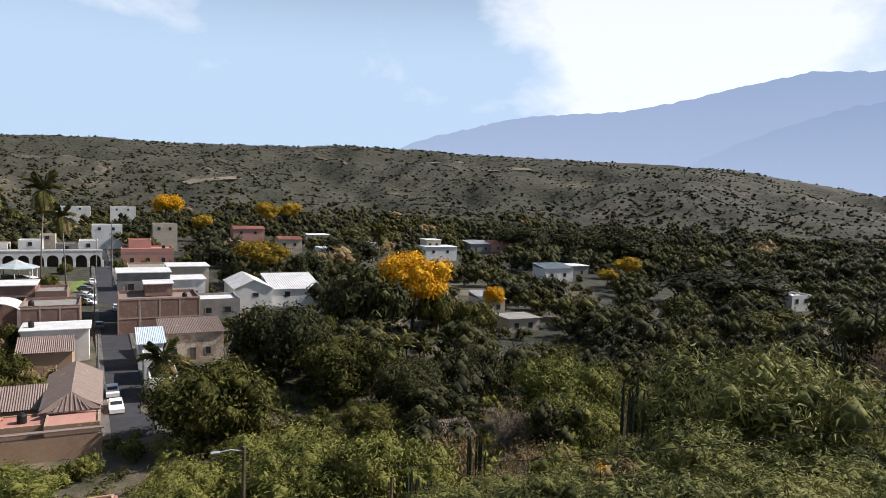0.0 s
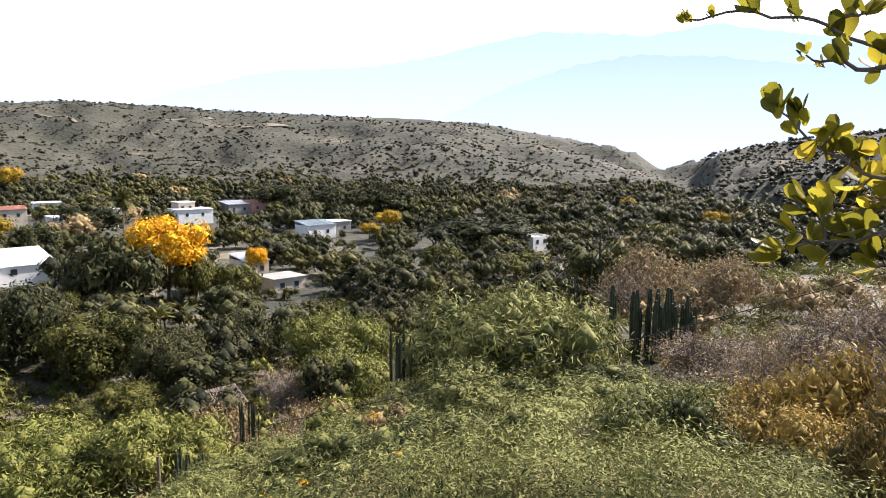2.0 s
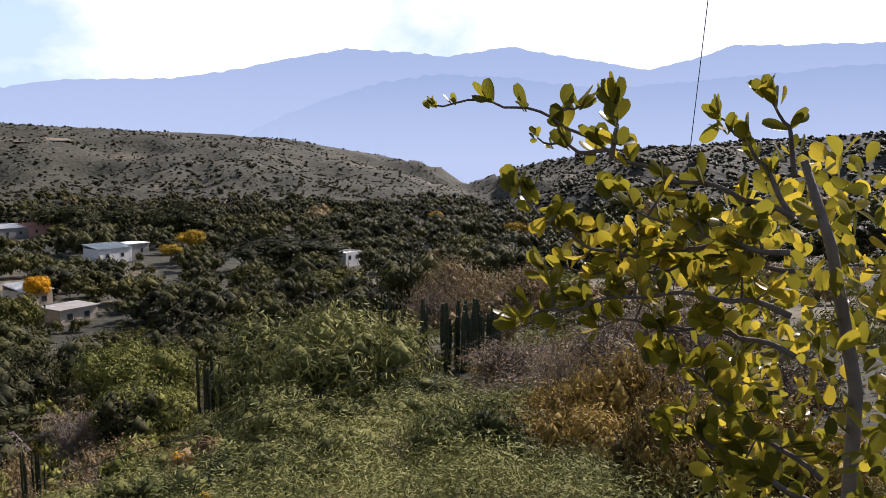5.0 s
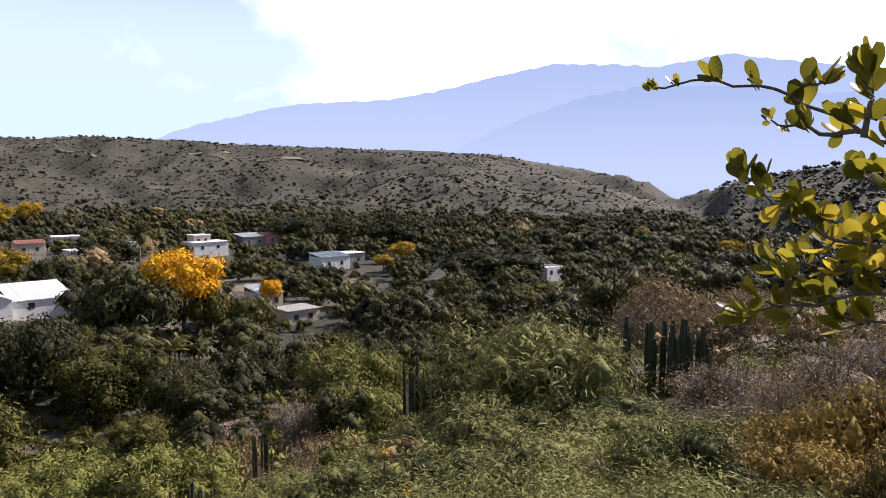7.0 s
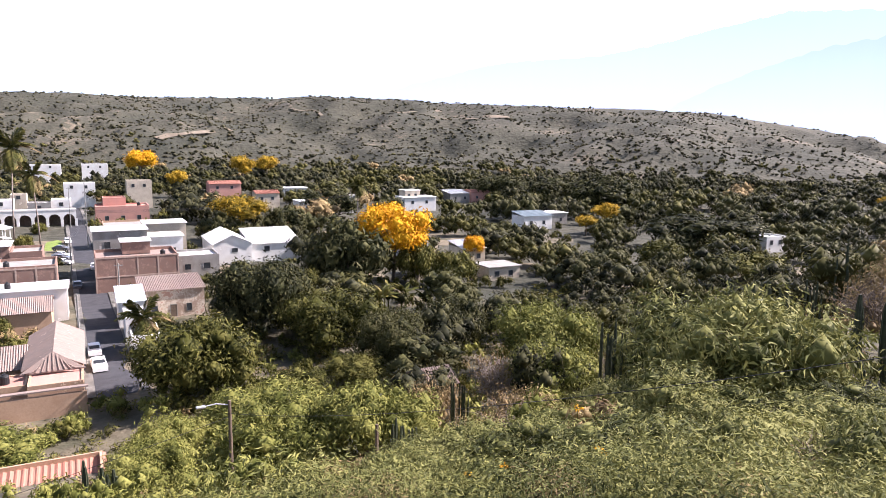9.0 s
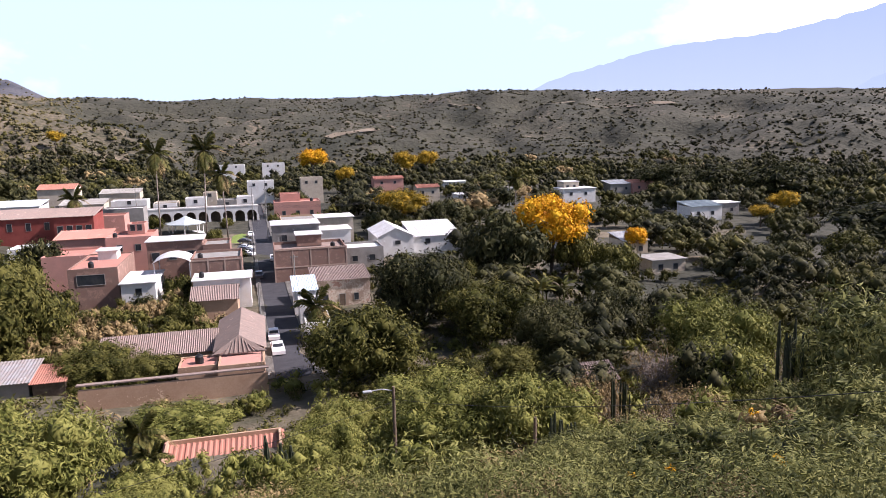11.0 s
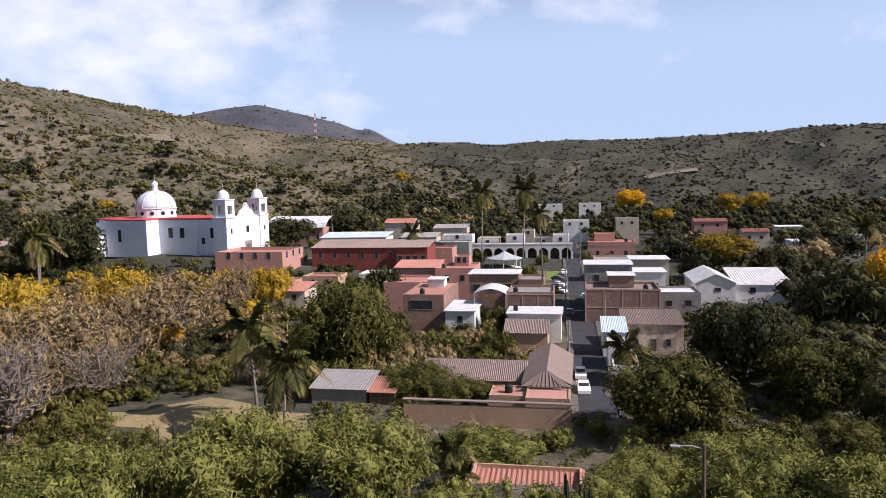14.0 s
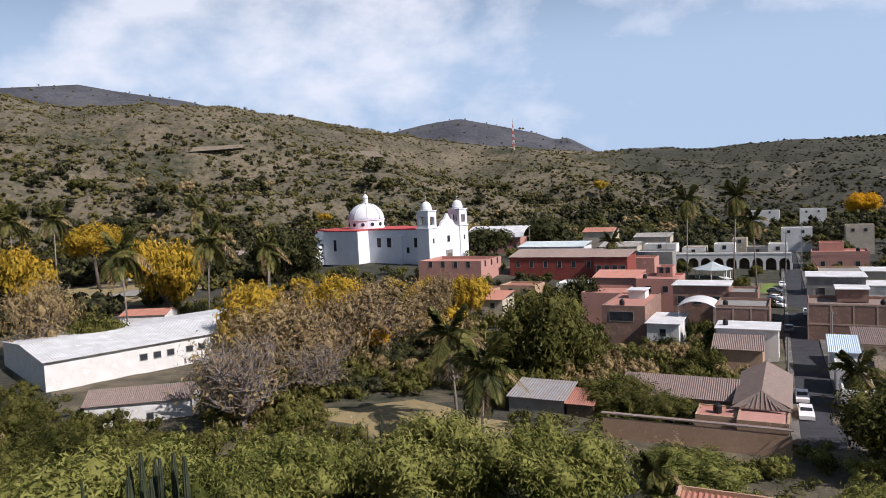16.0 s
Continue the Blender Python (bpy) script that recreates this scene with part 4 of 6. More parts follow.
for sx in (-3.2, 3.2):
    for sy in (0.3, 7.7):
        part("post", box(sx - 0.08, sx + 0.08, sy - 0.08, sy + 0.08, 0, 7.6), M["steel"], e)

# the long red house and its neighbours
house("red_house", "long oxblood-red house with grey tile roof", -79.5, -52.0, 203, 10, 11.4, M["red"], M["tile"], "shed", tilt=1.7, wins=tuple((0.1 + 0.16 * k, 6.2, 1.1, 1.9) for k in range(6)))
house("red_house", "oxblood corner house with white-trimmed windows", -52.0, -42.6, 199, 12, 11.8, M["red"], M["tile"], "shed", tilt=1.2, wins=tuple((0.14 + 0.24 * k, 6.0, 1.3, 2.6) for k in range(4)))
house("sheet_roof_hall", "low hall with blue-grey sheet roof", -87.5, -64.0, 232, 10, 12.2, M["white"], M["greygreen"], "shed", tilt=1.2)
house("house", "cream house with terracotta roof", -72.5, -61.0, 262, 10, 15.2, M["cream"], M["terracotta"], "gable", tilt=1.5, wins=((0.5, 4, 1.2, 1.3),))
for k, (x, y, w, z, wm, rm) in enumerate(((-62, 245, 13, 11.0, "cream", "concrete"), (-48, 236, 12, 10.0, "concrete", "whiteroof"), (-47, 215, 9, 10.0, "pink", "terracotta"), (-58, 284, 14, 11.5, "cream", "concrete"), (-38, 274, 8, 8.2, "cream", "whiteroof"), (-60, 188, 9, 5.6, "white", "whiteroof"), (-48, 182, 12, 8.0, "pink", "salmon"), (-72, 176, 10, 6.5, "ochre", "terracotta"), (-84, 170, 12, 6.0, "ochre", "terracotta"), (-74, 160, 9, 5.0, "cream", "terracotta"))):
    house("house", "low village house with a worn flat roof", x, x + w, y, 8, z, M[wm], M[rm], "flat" if k % 3 else "shed", wins=((0.3, 2.5, 1.1, 1.2), (0.7, 2.5, 1.1, 1.2)))


def arch_row(name, label, x0, x1, y, zb, zt, n, mat):
    """An arcade: piers, arches and a beam on top, open behind."""
    e = thing(name, pose((x0 + x1) / 2, y, zb), label, "arcade")
    w, h = x1 - x0, zt - zb
    bay = w / n
    r = bay * 0.4
    spring = h * 0.48
    for k in range(n + 1):
        x = -w / 2 + k * bay
        part("pier", box(x - bay * 0.1, x + bay * 0.1, 0, 0.5, 0, spring, bevel=0.03), mat, e)
    for k in range(n):
        c = -w / 2 + (k + 0.5) * bay
        bm = bmesh.new()
        lo, hi = [], []
        for i in range(13):
            a = math.pi - math.pi * i / 12
            lo.append((c + r * math.cos(a), spring + r * math.sin(a)))
            hi.append((c - bay / 2 + bay * i / 12, h - 0.5))
        lo[0:0] = [(c - bay / 2, spring)]
        lo.append((c + bay / 2, spring))
        hi[0:0] = [(c - bay / 2, h - 0.5)]
        hi.append((c + bay / 2, h - 0.5))
        rows = [[bm.verts.new((px, yy, pz)) for yy in (0, 0.5) for px, pz in (p, q)] for p, q in zip(lo, hi)]
        for a, b in zip(rows, rows[1:]):
            for i, j in ((0, 1), (3, 2), (2, 0), (1, 3)):
                try:
                    bm.faces.new((a[i], a[j], b[j], b[i]))
                except ValueError:
                    pass
        part("arch", bm, mat, e)
    part("cornice", box(-w / 2 - 0.2, w / 2 + 0.2, -0.12, 0.6, h - 0.5, h, bevel=0.04), mat, e)
    # dark wood colour put here in place of the shade behind the arches
    part("back_wall", box(-w / 2, w / 2, 5.0, 5.3, 0, h - 0.1), M["wood"], e, "back wall coloured dark for the shade inside the arcade")
    part("roof", box(-w / 2, w / 2, 0.6, 5.0, h - 0.9, h - 0.1), M["concrete"], e)
    for sx in (-w / 2, w / 2 - 0.3):
        part("end_wall", box(sx, sx + 0.3, 0.6, 5.0, 0, h - 0.9), mat, e)
    return e


arch_row("arcade", "white arcade of round arches on the plaza", -39.7, -1.6, 266, 0, 6.6, 9, M["white"])
for x, w, y, z, mm in ((-38, 8, 272, 8.0, "white"), (-27, 7, 273, 9.4, "white"), (-16, 7, 274, 8.2, "concrete"), (-9, 6, 276, 9.0, "white"), (-52, 12, 272, 9.6, "white"), (-22, 5, 290, 10.0, "cream")):
    house("house", "low white house behind the arcade", x, x + w, y, 7, z, M[mm], M["whiteroof"], "flat", wins=((0.5, z - 2.4, 1.2, 1.2),))

# ---- the church ----
def church():
    e = thing("church", pose(-115.0, 233.0, 6.5, 0, 0, 81), "white limewashed church with dome and twin bell towers", "church")
    # local x runs along the facade to the north, local -y out of the facade, y down the nave
    L = M["limewhite"]
    part("facade", box(-7.2, 7.2, 0.0, 1.2, 0, 13.2), L, e)
    bm = bmesh.new()
    prof = [(-7.2, 13.2), (-4.6, 14.0), (-3.4, 15.6), (-1.6, 16.4), (0, 18.6), (1.6, 16.4), (3.4, 15.6), (4.6, 14.0), (7.2, 13.2)]
    lo = [[bm.verts.new((x, yy, 13.2)) for yy in (0.1, 1.0)] for x, z in prof]
    hi = [[bm.verts.new((x, yy, z + 0.01)) for yy in (0.1, 1.0)] for x, z in prof]
    for i in range(len(prof) - 1):
        bm.faces.new((lo[i][0], lo[i + 1][0], hi[i + 1][0], hi[i][0]))
        bm.faces.new((lo[i + 1][1], lo[i][1], hi[i][1], hi[i + 1][1]))
        bm.faces.new((hi[i][0], hi[i + 1][0], hi[i + 1][1], hi[i][1]))
    part("pediment", bm, L, e)
    for sx in (-1, 1):
        c = sx * 9.9
        t = part("tower", box(c - 2.7, c + 2.7, -0.4, 5.0, 0, 13.4), L, e)
        part("cornice", box(c - 2.95, c + 2.95, -0.65, 5.25, 13.4, 13.8, bevel=0.06), L, t)
        # belfry with arched openings on all four sides
        for px in (c - 2.5, c + 1.3):
            for py in (-0.2, 3.6):
                part("belfry_pier", box(px, px + 1.2, py, py + 1.2, 13.8, 17.7), L, t)
        for px, py, wx, wy in ((c - 1.3, -0.1, 2.6, 0.8), (c - 1.3, 3.9, 2.6, 0.8), (c - 2.4, 1.0, 0.8, 2.6), (c + 1.6, 1.0, 0.8, 2.6)):
            part("parapet", box(px, px + wx, py, py + wy, 13.8, 14.7), L, t)
        bm = box(c - 2.5, c + 2.5, -0.2, 4.8, 17.7, 19.6)
        part("belfry", bm, L, t)
        part("cornice", box(c - 2.75, c + 2.75, -0.45, 5.05, 19.6, 19.95, bevel=0.05), L, t)
        part("cupola", lathe([(2.05, 19.95), (2.05, 20.6)] + [(2.0 * math.cos(a), 20.6 + 2.6 * math.sin(a)) for a in np.linspace(0.05, 1.4, 8)], 20, at=(c, 2.3, 0)), L, t, smooth=True)
        part("cross", box(c - 0.6, c + 0.6, 2.22, 2.38, 24.3, 24.5, box(c - 0.09, c + 0.09, 2.22, 2.38, 22.9, 25.2)), M["steel"], t)
        part("bell", lathe([(0.75, 15.3), (0.6, 15.7), (0.45, 16.6), (0.15, 17.0)], 14, at=(c, 2.3, 0)), M["black"], t, "dark bronze bell")
        add_window(e, c, 8.2, 0.7, 1.6, -0.4)
    # portal, choir window and small windows
    part("portal", box(-1.9, 1.9, -0.35, 0.0, 0, 5.0, bevel=0.08), M["concrete"], e, "carved stone portal")
    part("portal_door", box(-1.2, 1.2, -0.42, -0.36, 0, 3.8), M["wood"], e)
    add_window(e, 0, 8.0, 1.5, 2.2, 0.0)
    # nave, transept, apse
    part("nave", box(-9.2, 9.2, 1.2, 60, 0, 13.0), L, e)
    part("transept", box(-15.5, 15.5, 31, 49, 0, 13.0), L, e)
    part("sacristy", box(-19.5, -12, 50, 66, 0, 7.5), L, e)
    part("nave_roof", box(-9.4, 9.4, 1.2, 30.9, 13.0, 13.5, bevel=0.05), M["redroof"], e, "red sealed roof")
    part("transept_roof", box(-15.7, 15.7, 30.9, 49.1, 13.0, 13.45, bevel=0.05), M["redroof"], e)
    part("apse_roof", box(-9.4, 9.4, 49.1, 60.2, 13.0, 13.5, bevel=0.05), M["redroof"], e)
    part("buttress", box(-10.4, -9.2, 14, 16, 0, 11, bevel=0.05), L, e)
    for y in (8, 21, 26):
        add_window(e, y, 6.6, 1.8, 3.4, -9.2, "west")
    add_window(e, 43, 5.5, 1.3, 4.2, -15.5, "west")
    add_window(e, 12, 4.5, 1.2, 2.0, -9.2, "west")
    part("drum", lathe([(7.2, 13.4), (7.2, 16.6), (7.5, 16.7), (7.5, 17.0)], 24, at=(0, 40, 0)), L, e)
    for k in range(12):
        a = k * math.tau / 12
        o = part("oculus", lathe([(0.75, 0), (0.75, 0.12), (0.6, 0.14)], 12), M["glass"], e)
        o.matrix_local = Matrix.Translation((7.17 * math.cos(a), 40 + 7.17 * math.sin(a), 15.1)) @ pose(0, 0, 0, 0, 90, math.degrees(a))
    dome = part("dome", lathe([(7.0 * math.cos(a), 17.0 + 6.4 * math.sin(a)) for a in np.linspace(0, 1.38, 12)], 32, at=(0, 40, 0)), L, e, smooth=True)
    for k in range(8):
        a = k * math.tau / 8
        part("rib", tube([(7.08 * math.cos(q) * math.cos(a), 40 + 7.08 * math.cos(q) * math.sin(a), 17.0 + 6.48 * math.sin(q)) for q in np.linspace(0, 1.38, 9)], [0.16] * 9, 5), M["steel"], dome, "grey dome rib")
    part("lantern", lathe([(1.35, 23.2), (1.35, 23.6), (0.95, 23.7), (0.95, 25.4), (1.25, 25.5), (1.1, 26.0), (0.5, 26.8), (0.12, 27.2)], 14, at=(0, 40, 0)), L, dome)
    part("cross", box(-0.4, 0.4, 39.94, 40.06, 28.0, 28.15, box(-0.07, 0.07, 39.94, 40.06, 27.1, 28.6)), M["steel"], dome)
    return e


church()
TAKEN.extend([(-190, -112, 214, 262), (-125, -96, 262, 292), ])
# hall with white barrel roof behind the church
e = thing("barrel_hall", pose(-110, 268, 6), "pink hall under a white barrel-vaulted sheet roof", "hall")
part("wall", box(-12, 10, 0, 20, 0, 7.4), M["pink"], e)
bm = bmesh.new()
prev = None
for k in range(17):
    a = math.pi * (0.12 + 0.76 * k / 16)
    y, z = 10 - 11.5 * math.cos(a), 5.0 + 6.6 * math.sin(a)
    now = [bm.verts.new((xx, y, z + q)) for xx in (-14, 11.5) for q in (0, 0.1)]
    if prev:
        for i, j in ((0, 1), (1, 3), (3, 2), (2, 0)):
            bm.faces.new((prev[i], prev[j], now[j], now[i]))
    prev = now
part("roof", bm, M["whiteroof"], e, "white curved sheet roof", smooth=False)
for k in range(5):
    add_window(e, -9 + k * 4.2, 2.0, 1.1, 2.4, 0.0)
e = house("pink_house", "two-storey pink house with roof balustrade", -104.5, -83.5, 190, 16, 11.6, M["pink"], M["salmon"], "flat", wins=tuple((0.2 + 0.2 * k, 6.0, 1.1, 1.8) for k in range(4)), east=((0.2, 6.0, 1.1, 1.8), (0.5, 6.0, 1.1, 1.8), (0.8, 6, 1.1, 1.8)), parapet=0.9)

# west end of the village
e = house("white_hall", "long white hall with shallow white sheet roof", -7, 7, 0, 56, 5.0, M["white"], M["whiteroof"], "gable_front", zb=-0.5, tilt=1.3, cat="hall", pitch=0.5)
TAKEN[-1] = (-146, -94, 76, 140)
e.matrix_world = Matrix.Translation((-132.0, 81.7, 0)) @ pose(0, 0, 0, 0, 0, -20)
e.scale = (2.2, 1.0, 1.0)
for k in range(5):
    add_window(e, 17 + k * 2.6 + (1.2 if k > 2 else 0), 2.6, 1.3, 1.1, 7.0, "east")
e = house("tiled_house", "small house with brown tile roof and white walls", -94, -79, 70, 7, 3.0, M["white"], M["tile"], "gable", tilt=1.6, yaw=36, wins=((0.3, 1.0, 1.2, 0.9), (0.6, 1.2, 0.9, 0.9)))
house("house", "concrete slab house in an open yard", -205, -184, 160, 14, 3.2, M["concrete"], M["concrete"], "slab", yaw=18)
house("house", "white gabled house among palms", -246, -232, 200, 12, 4.8, M["white"], M["whiteroof"], "shed", yaw=20)
house("adobe_wall", "long white yard wall", -300, -246, 160, 0.4, 4.0, M["white"], M["white"], "none", yaw=42, cat="wall")
house("tiled_house", "low house with terracotta roof", -160, -148, 128, 8, 3.6, M["white"], M["terracotta"], "gable", tilt=1.2, yaw=25)
house("house", "white building with pale sheet roof", -214, -180, 262, 16, 11.0, M["white"], M["whiteroof"], "shed", yaw=24, tilt=1.5)
house("house", "brown roofed shed among trees", -240, -218, 252, 12, 8.5, M["ochre"], M["tile"], "shed", yaw=24, tilt=1.2)

# east side houses among the trees
for x0, x1, y, d, z, wm, rm, kd in ((90, 105, 356, 10, 5.4, "white", "whiteroof", "slab"), (77, 90, 272, 10, 6.0, "white", "whiteroof", "slab"), (90, 102, 276, 10, 7.6, "white", "concrete", "slab"), (124, 139, 276, 10, 6.0, "white", "whiteroof", "slab"), (127, 134, 282, 7, 8.6, "cream", "whiteroof", "slab"), (163, 175, 308, 10, 4.6, "concrete", "whiteroof", "shed"), (174, 187, 306, 10, 5.0, "pink", "terracotta", "gable"), (75, 81.5, 166, 7, 3.6, "white", "greygreen", "gable"), (86, 92.5, 155, 8, 3.4, "cream", "whiteroof", "shed"), (66, 75, 140, 7, 3.4, "cream", "concrete", "slab"), (80, 88, 132, 7, 2.8, "cream", "concrete", "slab"), (52, 66, 330, 9, 10.0, "pink", "terracotta", "gable"), (18, 28, 330, 9, 12.0, "cream", "concrete", "flat"), (-6, 6, 335, 9, 11.0, "white", "whiteroof", "flat"), (168, 176, 130, 7, 5.4, "white", "white", "flat"), (138, 150, 205, 8, 4.6, "white", "greygreen", "shed"), (152, 162, 212, 8, 4.4, "concrete", "whiteroof", "slab"), (-30, -10, 520, 10, 12, "white", "whiteroof", "flat"), (2, 18, 530, 10, 12, "white", "whiteroof", "flat"), (66, 76, 300, 8, 7.5, "cream", "terracotta", "gable")):
    house("house", "small pale house half hidden among trees", x0, x1, y, d, z, M[wm], M[rm], kd, wins=((0.25, max(1.2, z - 2.4), 1.1, 1.2), (0.7, max(1.2, z - 2.4), 1.1, 1.2)), tilt=1.2)

    # low growth only on their sunny side
    for k in (0.98, 0.94, 0.90, 0.86, 0.82):
        CLEAR.append((x0 * k - 3, x1 * k + 3, (y - 4) * k, (y + 5) * k))

# below the lookout
house("tiled_shed", "long shed with terracotta sheet roof", -9.9, 0.4, 58, 8.0, 1.9, M["ochre"], M["terracotta"], "shed", tilt=1.1, pitch=0.5)
house("tin_shed", "low shed with galvanised sheet roof", -36.6, -28.6, 91, 6, 2.5, M["concrete"], M["tin"], "shed", tilt=1.0, pitch=0.4)
house("tiled_shed", "open shed with terracotta roof", -28.2, -24.6, 91, 4.5, 2.2, M["wood"], M["terracotta"], "shed", tilt=0.9)
house("tiled_house", "small house with ribbed tile roof on a bank", 33.0, 36.6, 67, 5, 3.8, M["ochre"], M["tile"], "gable", tilt=1.3)
house("house", "pale blue-grey hut with sheet roof", 21.0, 26.8, 61, 5, 3.6, M["white"], M["tin"], "shed", tilt=0.7)

# ---- palms, bananas and cacti ----
def frond_mesh(long=1.0, droop=0.55, leaflets=22, seed=1, width=0.3):
    """One feather-shaped palm leaf, its stem at the origin and its tip out along +x."""
    g = np.random.default_rng(seed)
    pts = [Vector((long * (1 - 0.18 * t) * t, 0, long * (0.42 * t - droop * 1.35 * t * t))) for t in np.linspace(0, 1, 9)]
    bm = tube(pts, list(np.linspace(0.022, 0.004, 9) * long), 4, None, False)
    for k in range(leaflets):
        t = 0.14 + 0.86 * k / (leaflets - 1)
        i = min(7, int(t * 8))
        p = pts[i].lerp(pts[i + 1], t * 8 - i)
        d = (pts[i + 1] - pts[i]).normalized()
        for s in (-1, 1):
            l = long * width * math.sin(math.pi * (0.12 + 0.85 * t)) ** 0.6 * g.uniform(0.85, 1.1)
            q = p + d * l * 0.45 + Vector((0, s * l * 0.8, -l * g.uniform(0.25, 0.6)))
            u = d * 0.028 * long
            m = (p + q) * 0.5 + Vector((0, 0, 0.05 * l))
            a, b, c, e = (bm.verts.new(v) for v in (p - u, m - u * 1.3, q, m + u * 1.3))
            bm.faces.new((a, b, c, e))
    me = bpy.data.meshes.new("frond")
    bm.to_mesh(me)
    bm.free()
    me.materials.append(M["leaf_palm"])
    return me


FRONDS = [frond_mesh(1.0, d, 24, k) for k, d in enumerate((0.2, 0.5, 0.8))]
dry_frond = frond_mesh(1.0, 1.0, 18, 9)
dry_frond.materials.clear()
dry_frond.materials.append(M["leaf_brown"])


def palm(az, d, top, width, n=22):
    x, y = spot(az, d)
    z = land(x, y) - 0.1
    h = max(top - z - width * 0.22, 1.5)
    g = np.random.default_rng(int(abs(az) * 10 + d))
    e = thing("palm_tree", pose(x, y, z), "tall coconut palm with drooping green fronds", "palm", "palms")
    lean = g.normal(size=2) * h * 0.03
    part("trunk", tube([(0, 0, 0), (lean[0] * 0.3, lean[1] * 0.3, h * 0.4), (lean[0], lean[1], h)], [0.26, 0.19, 0.15], 8), M["palebark"], e, smooth=True)
    for k in range(n):
        tier = k % 4
        o = new("frond", dry_frond if k % 11 == 10 else FRONDS[min(2, tier)])
        o.parent = e
        s = width * 0.56 * g.uniform(0.85, 1.1)
        o.matrix_local = Matrix.Translation((lean[0], lean[1], h - 0.1)) @ pose(0, 0, 0, 0, -52 + tier * 26 + g.normal() * 6, k * 137.5) @ Matrix.Scale(s, 4)


def banana(az, d, top, width):
    x, y = spot(az, d)
    z = land(x, y) - 0.1
    h = max(2.5, min(6.5, top - z))
    g = np.random.default_rng(int(az * 10))
    e = thing("banana_plant", pose(x, y, z), "banana clump with big upright ragged leaves", "banana plant", "bananas")
    for k in range(3):
        bx, by = g.normal(size=2) * width * 0.16
        part("stem", tube([(bx, by, 0), (bx * 1.1, by, h * 0.5)], [0.16, 0.1], 7), M["leaf_palm"], e)
        for j in range(6):
            a, up = g.random() * math.tau, g.uniform(0.35, 1.1)
            l = h * g.uniform(0.5, 0.7)
            bm = bmesh.new()
            prev = None
            for t in np.linspace(0, 1, 7):
                c = Vector((bx * 1.1, by, h * 0.48)) + Vector((math.cos(a), math.sin(a), 0)) * l * t * math.cos(up) + Vector((0, 0, l * (t * math.sin(up) - 0.35 * t * t)))
                wv = Vector((-math.sin(a), math.cos(a), 0.25)) * 0.36 * math.sin(math.pi * (0.06 + 0.9 * t)) ** 0.7
                now = [bm.verts.new(c - wv), bm.verts.new(c - Vector((0, 0, 0.06))), bm.verts.new(c + wv * g.uniform(0.8, 1.1))]
                if prev:
                    bm.faces.new((prev[0], prev[1], now[1], now[0]))
                    bm.faces.new((prev[1], prev[2], now[2], now[1]))
                prev = now
            part("leaf", bm, M["leaf_palm"], e)


for row in PALM + NEARPALM:
    palm(*row)
for row in BANANA:
    banana(*row)


def stem_mesh(bend, seed):
    """A ribbed cactus column one metre high."""
    bm = bmesh.new()
    rings = []
    for t in np.linspace(0, 1, 8):
        r = 0.055 * (0.9 + 0.2 * math.sin(2.6 * t)) * (1 if t < 0.93 else 0.55)
        off = bend * (1 - (1 - min(1, t * 2.2)) ** 2)
        rings.append([bm.verts.new((off + math.cos(a) * r * q, math.sin(a) * r * q, t)) for a, q in ((k * math.tau / 16, 1.0 if k % 2 else 0.78) for k in range(16))])
    for a, b in zip(rings, rings[1:]):
        for k in range(16):
            bm.faces.new((a[k], a[(k + 1) % 16], b[(k + 1) % 16], b[k]))
    bm.faces.new(rings[-1])
    me = bpy.data.meshes.new("stem")
    bm.to_mesh(me)
    bm.free()
    me.materials.append(M["cactus"])
    return me


STEMS = [stem_mesh(b, k) for k, b in enumerate((0.0, 0.1, 0.2))]


def cactus(az, d, top, width, stems):
    x, y = spot(az, d)
    z = land(x, y) - 0.1
    h = max(top - z, 1.2)
    g = np.random.default_rng(int(abs(az) * 7 + d))
    e = thing("organ_pipe_cactus", pose(x, y, z), "dark organ-pipe cactus with many upright ribbed stems", "cactus", "cacti")
    for k in range(stems):
        a, q = g.random() * math.tau, math.sqrt(g.random()) * width / 2 * 0.8
        o = new("stem", STEMS[min(2, int(q / (width / 2) * 3))])
        o.parent = e
        hh = h * g.uniform(0.62, 1.0)
        f = max(1.1, min(2.2, width * 0.75)) if stems > 3 else 0.8
        o.matrix_local = Matrix.Translation((math.cos(a) * q, math.sin(a) * q, 0)) @ pose(0, 0, 0, 0, 0, math.degrees(a)) @ Matrix.Diagonal((f, f, hh, 1))


for row in ((61.4, 34, 24.9, 3.6, 26), (63.6, 35, 23.9, 2.4, 9), (41.9, 46, 19.2, 2.4, 14), (24.2, 38, 15.2, 2.2, 12), (0.4, 40, 13.4, 3.0, 11), (-50.9, 28, 21.9, 2.9, 20), (-54.5, 33, 19.5, 2.0, 10), (51.0, 60, 20.4, 2.6, 7), (52.8, 60, 20.9, 2.6, 8), (55.3, 60, 21.2, 1.8, 5), (57.4, 75, 22.1, 2.0, 5), (44.0, 14, 25.4, 0.4, 2), (40.7, 14, 25.3, 0.3, 2), (-33, 62, 12.0, 1.6, 6), (29.0, 58, 10.4, 1.8, 8)):
    cactus(*row)

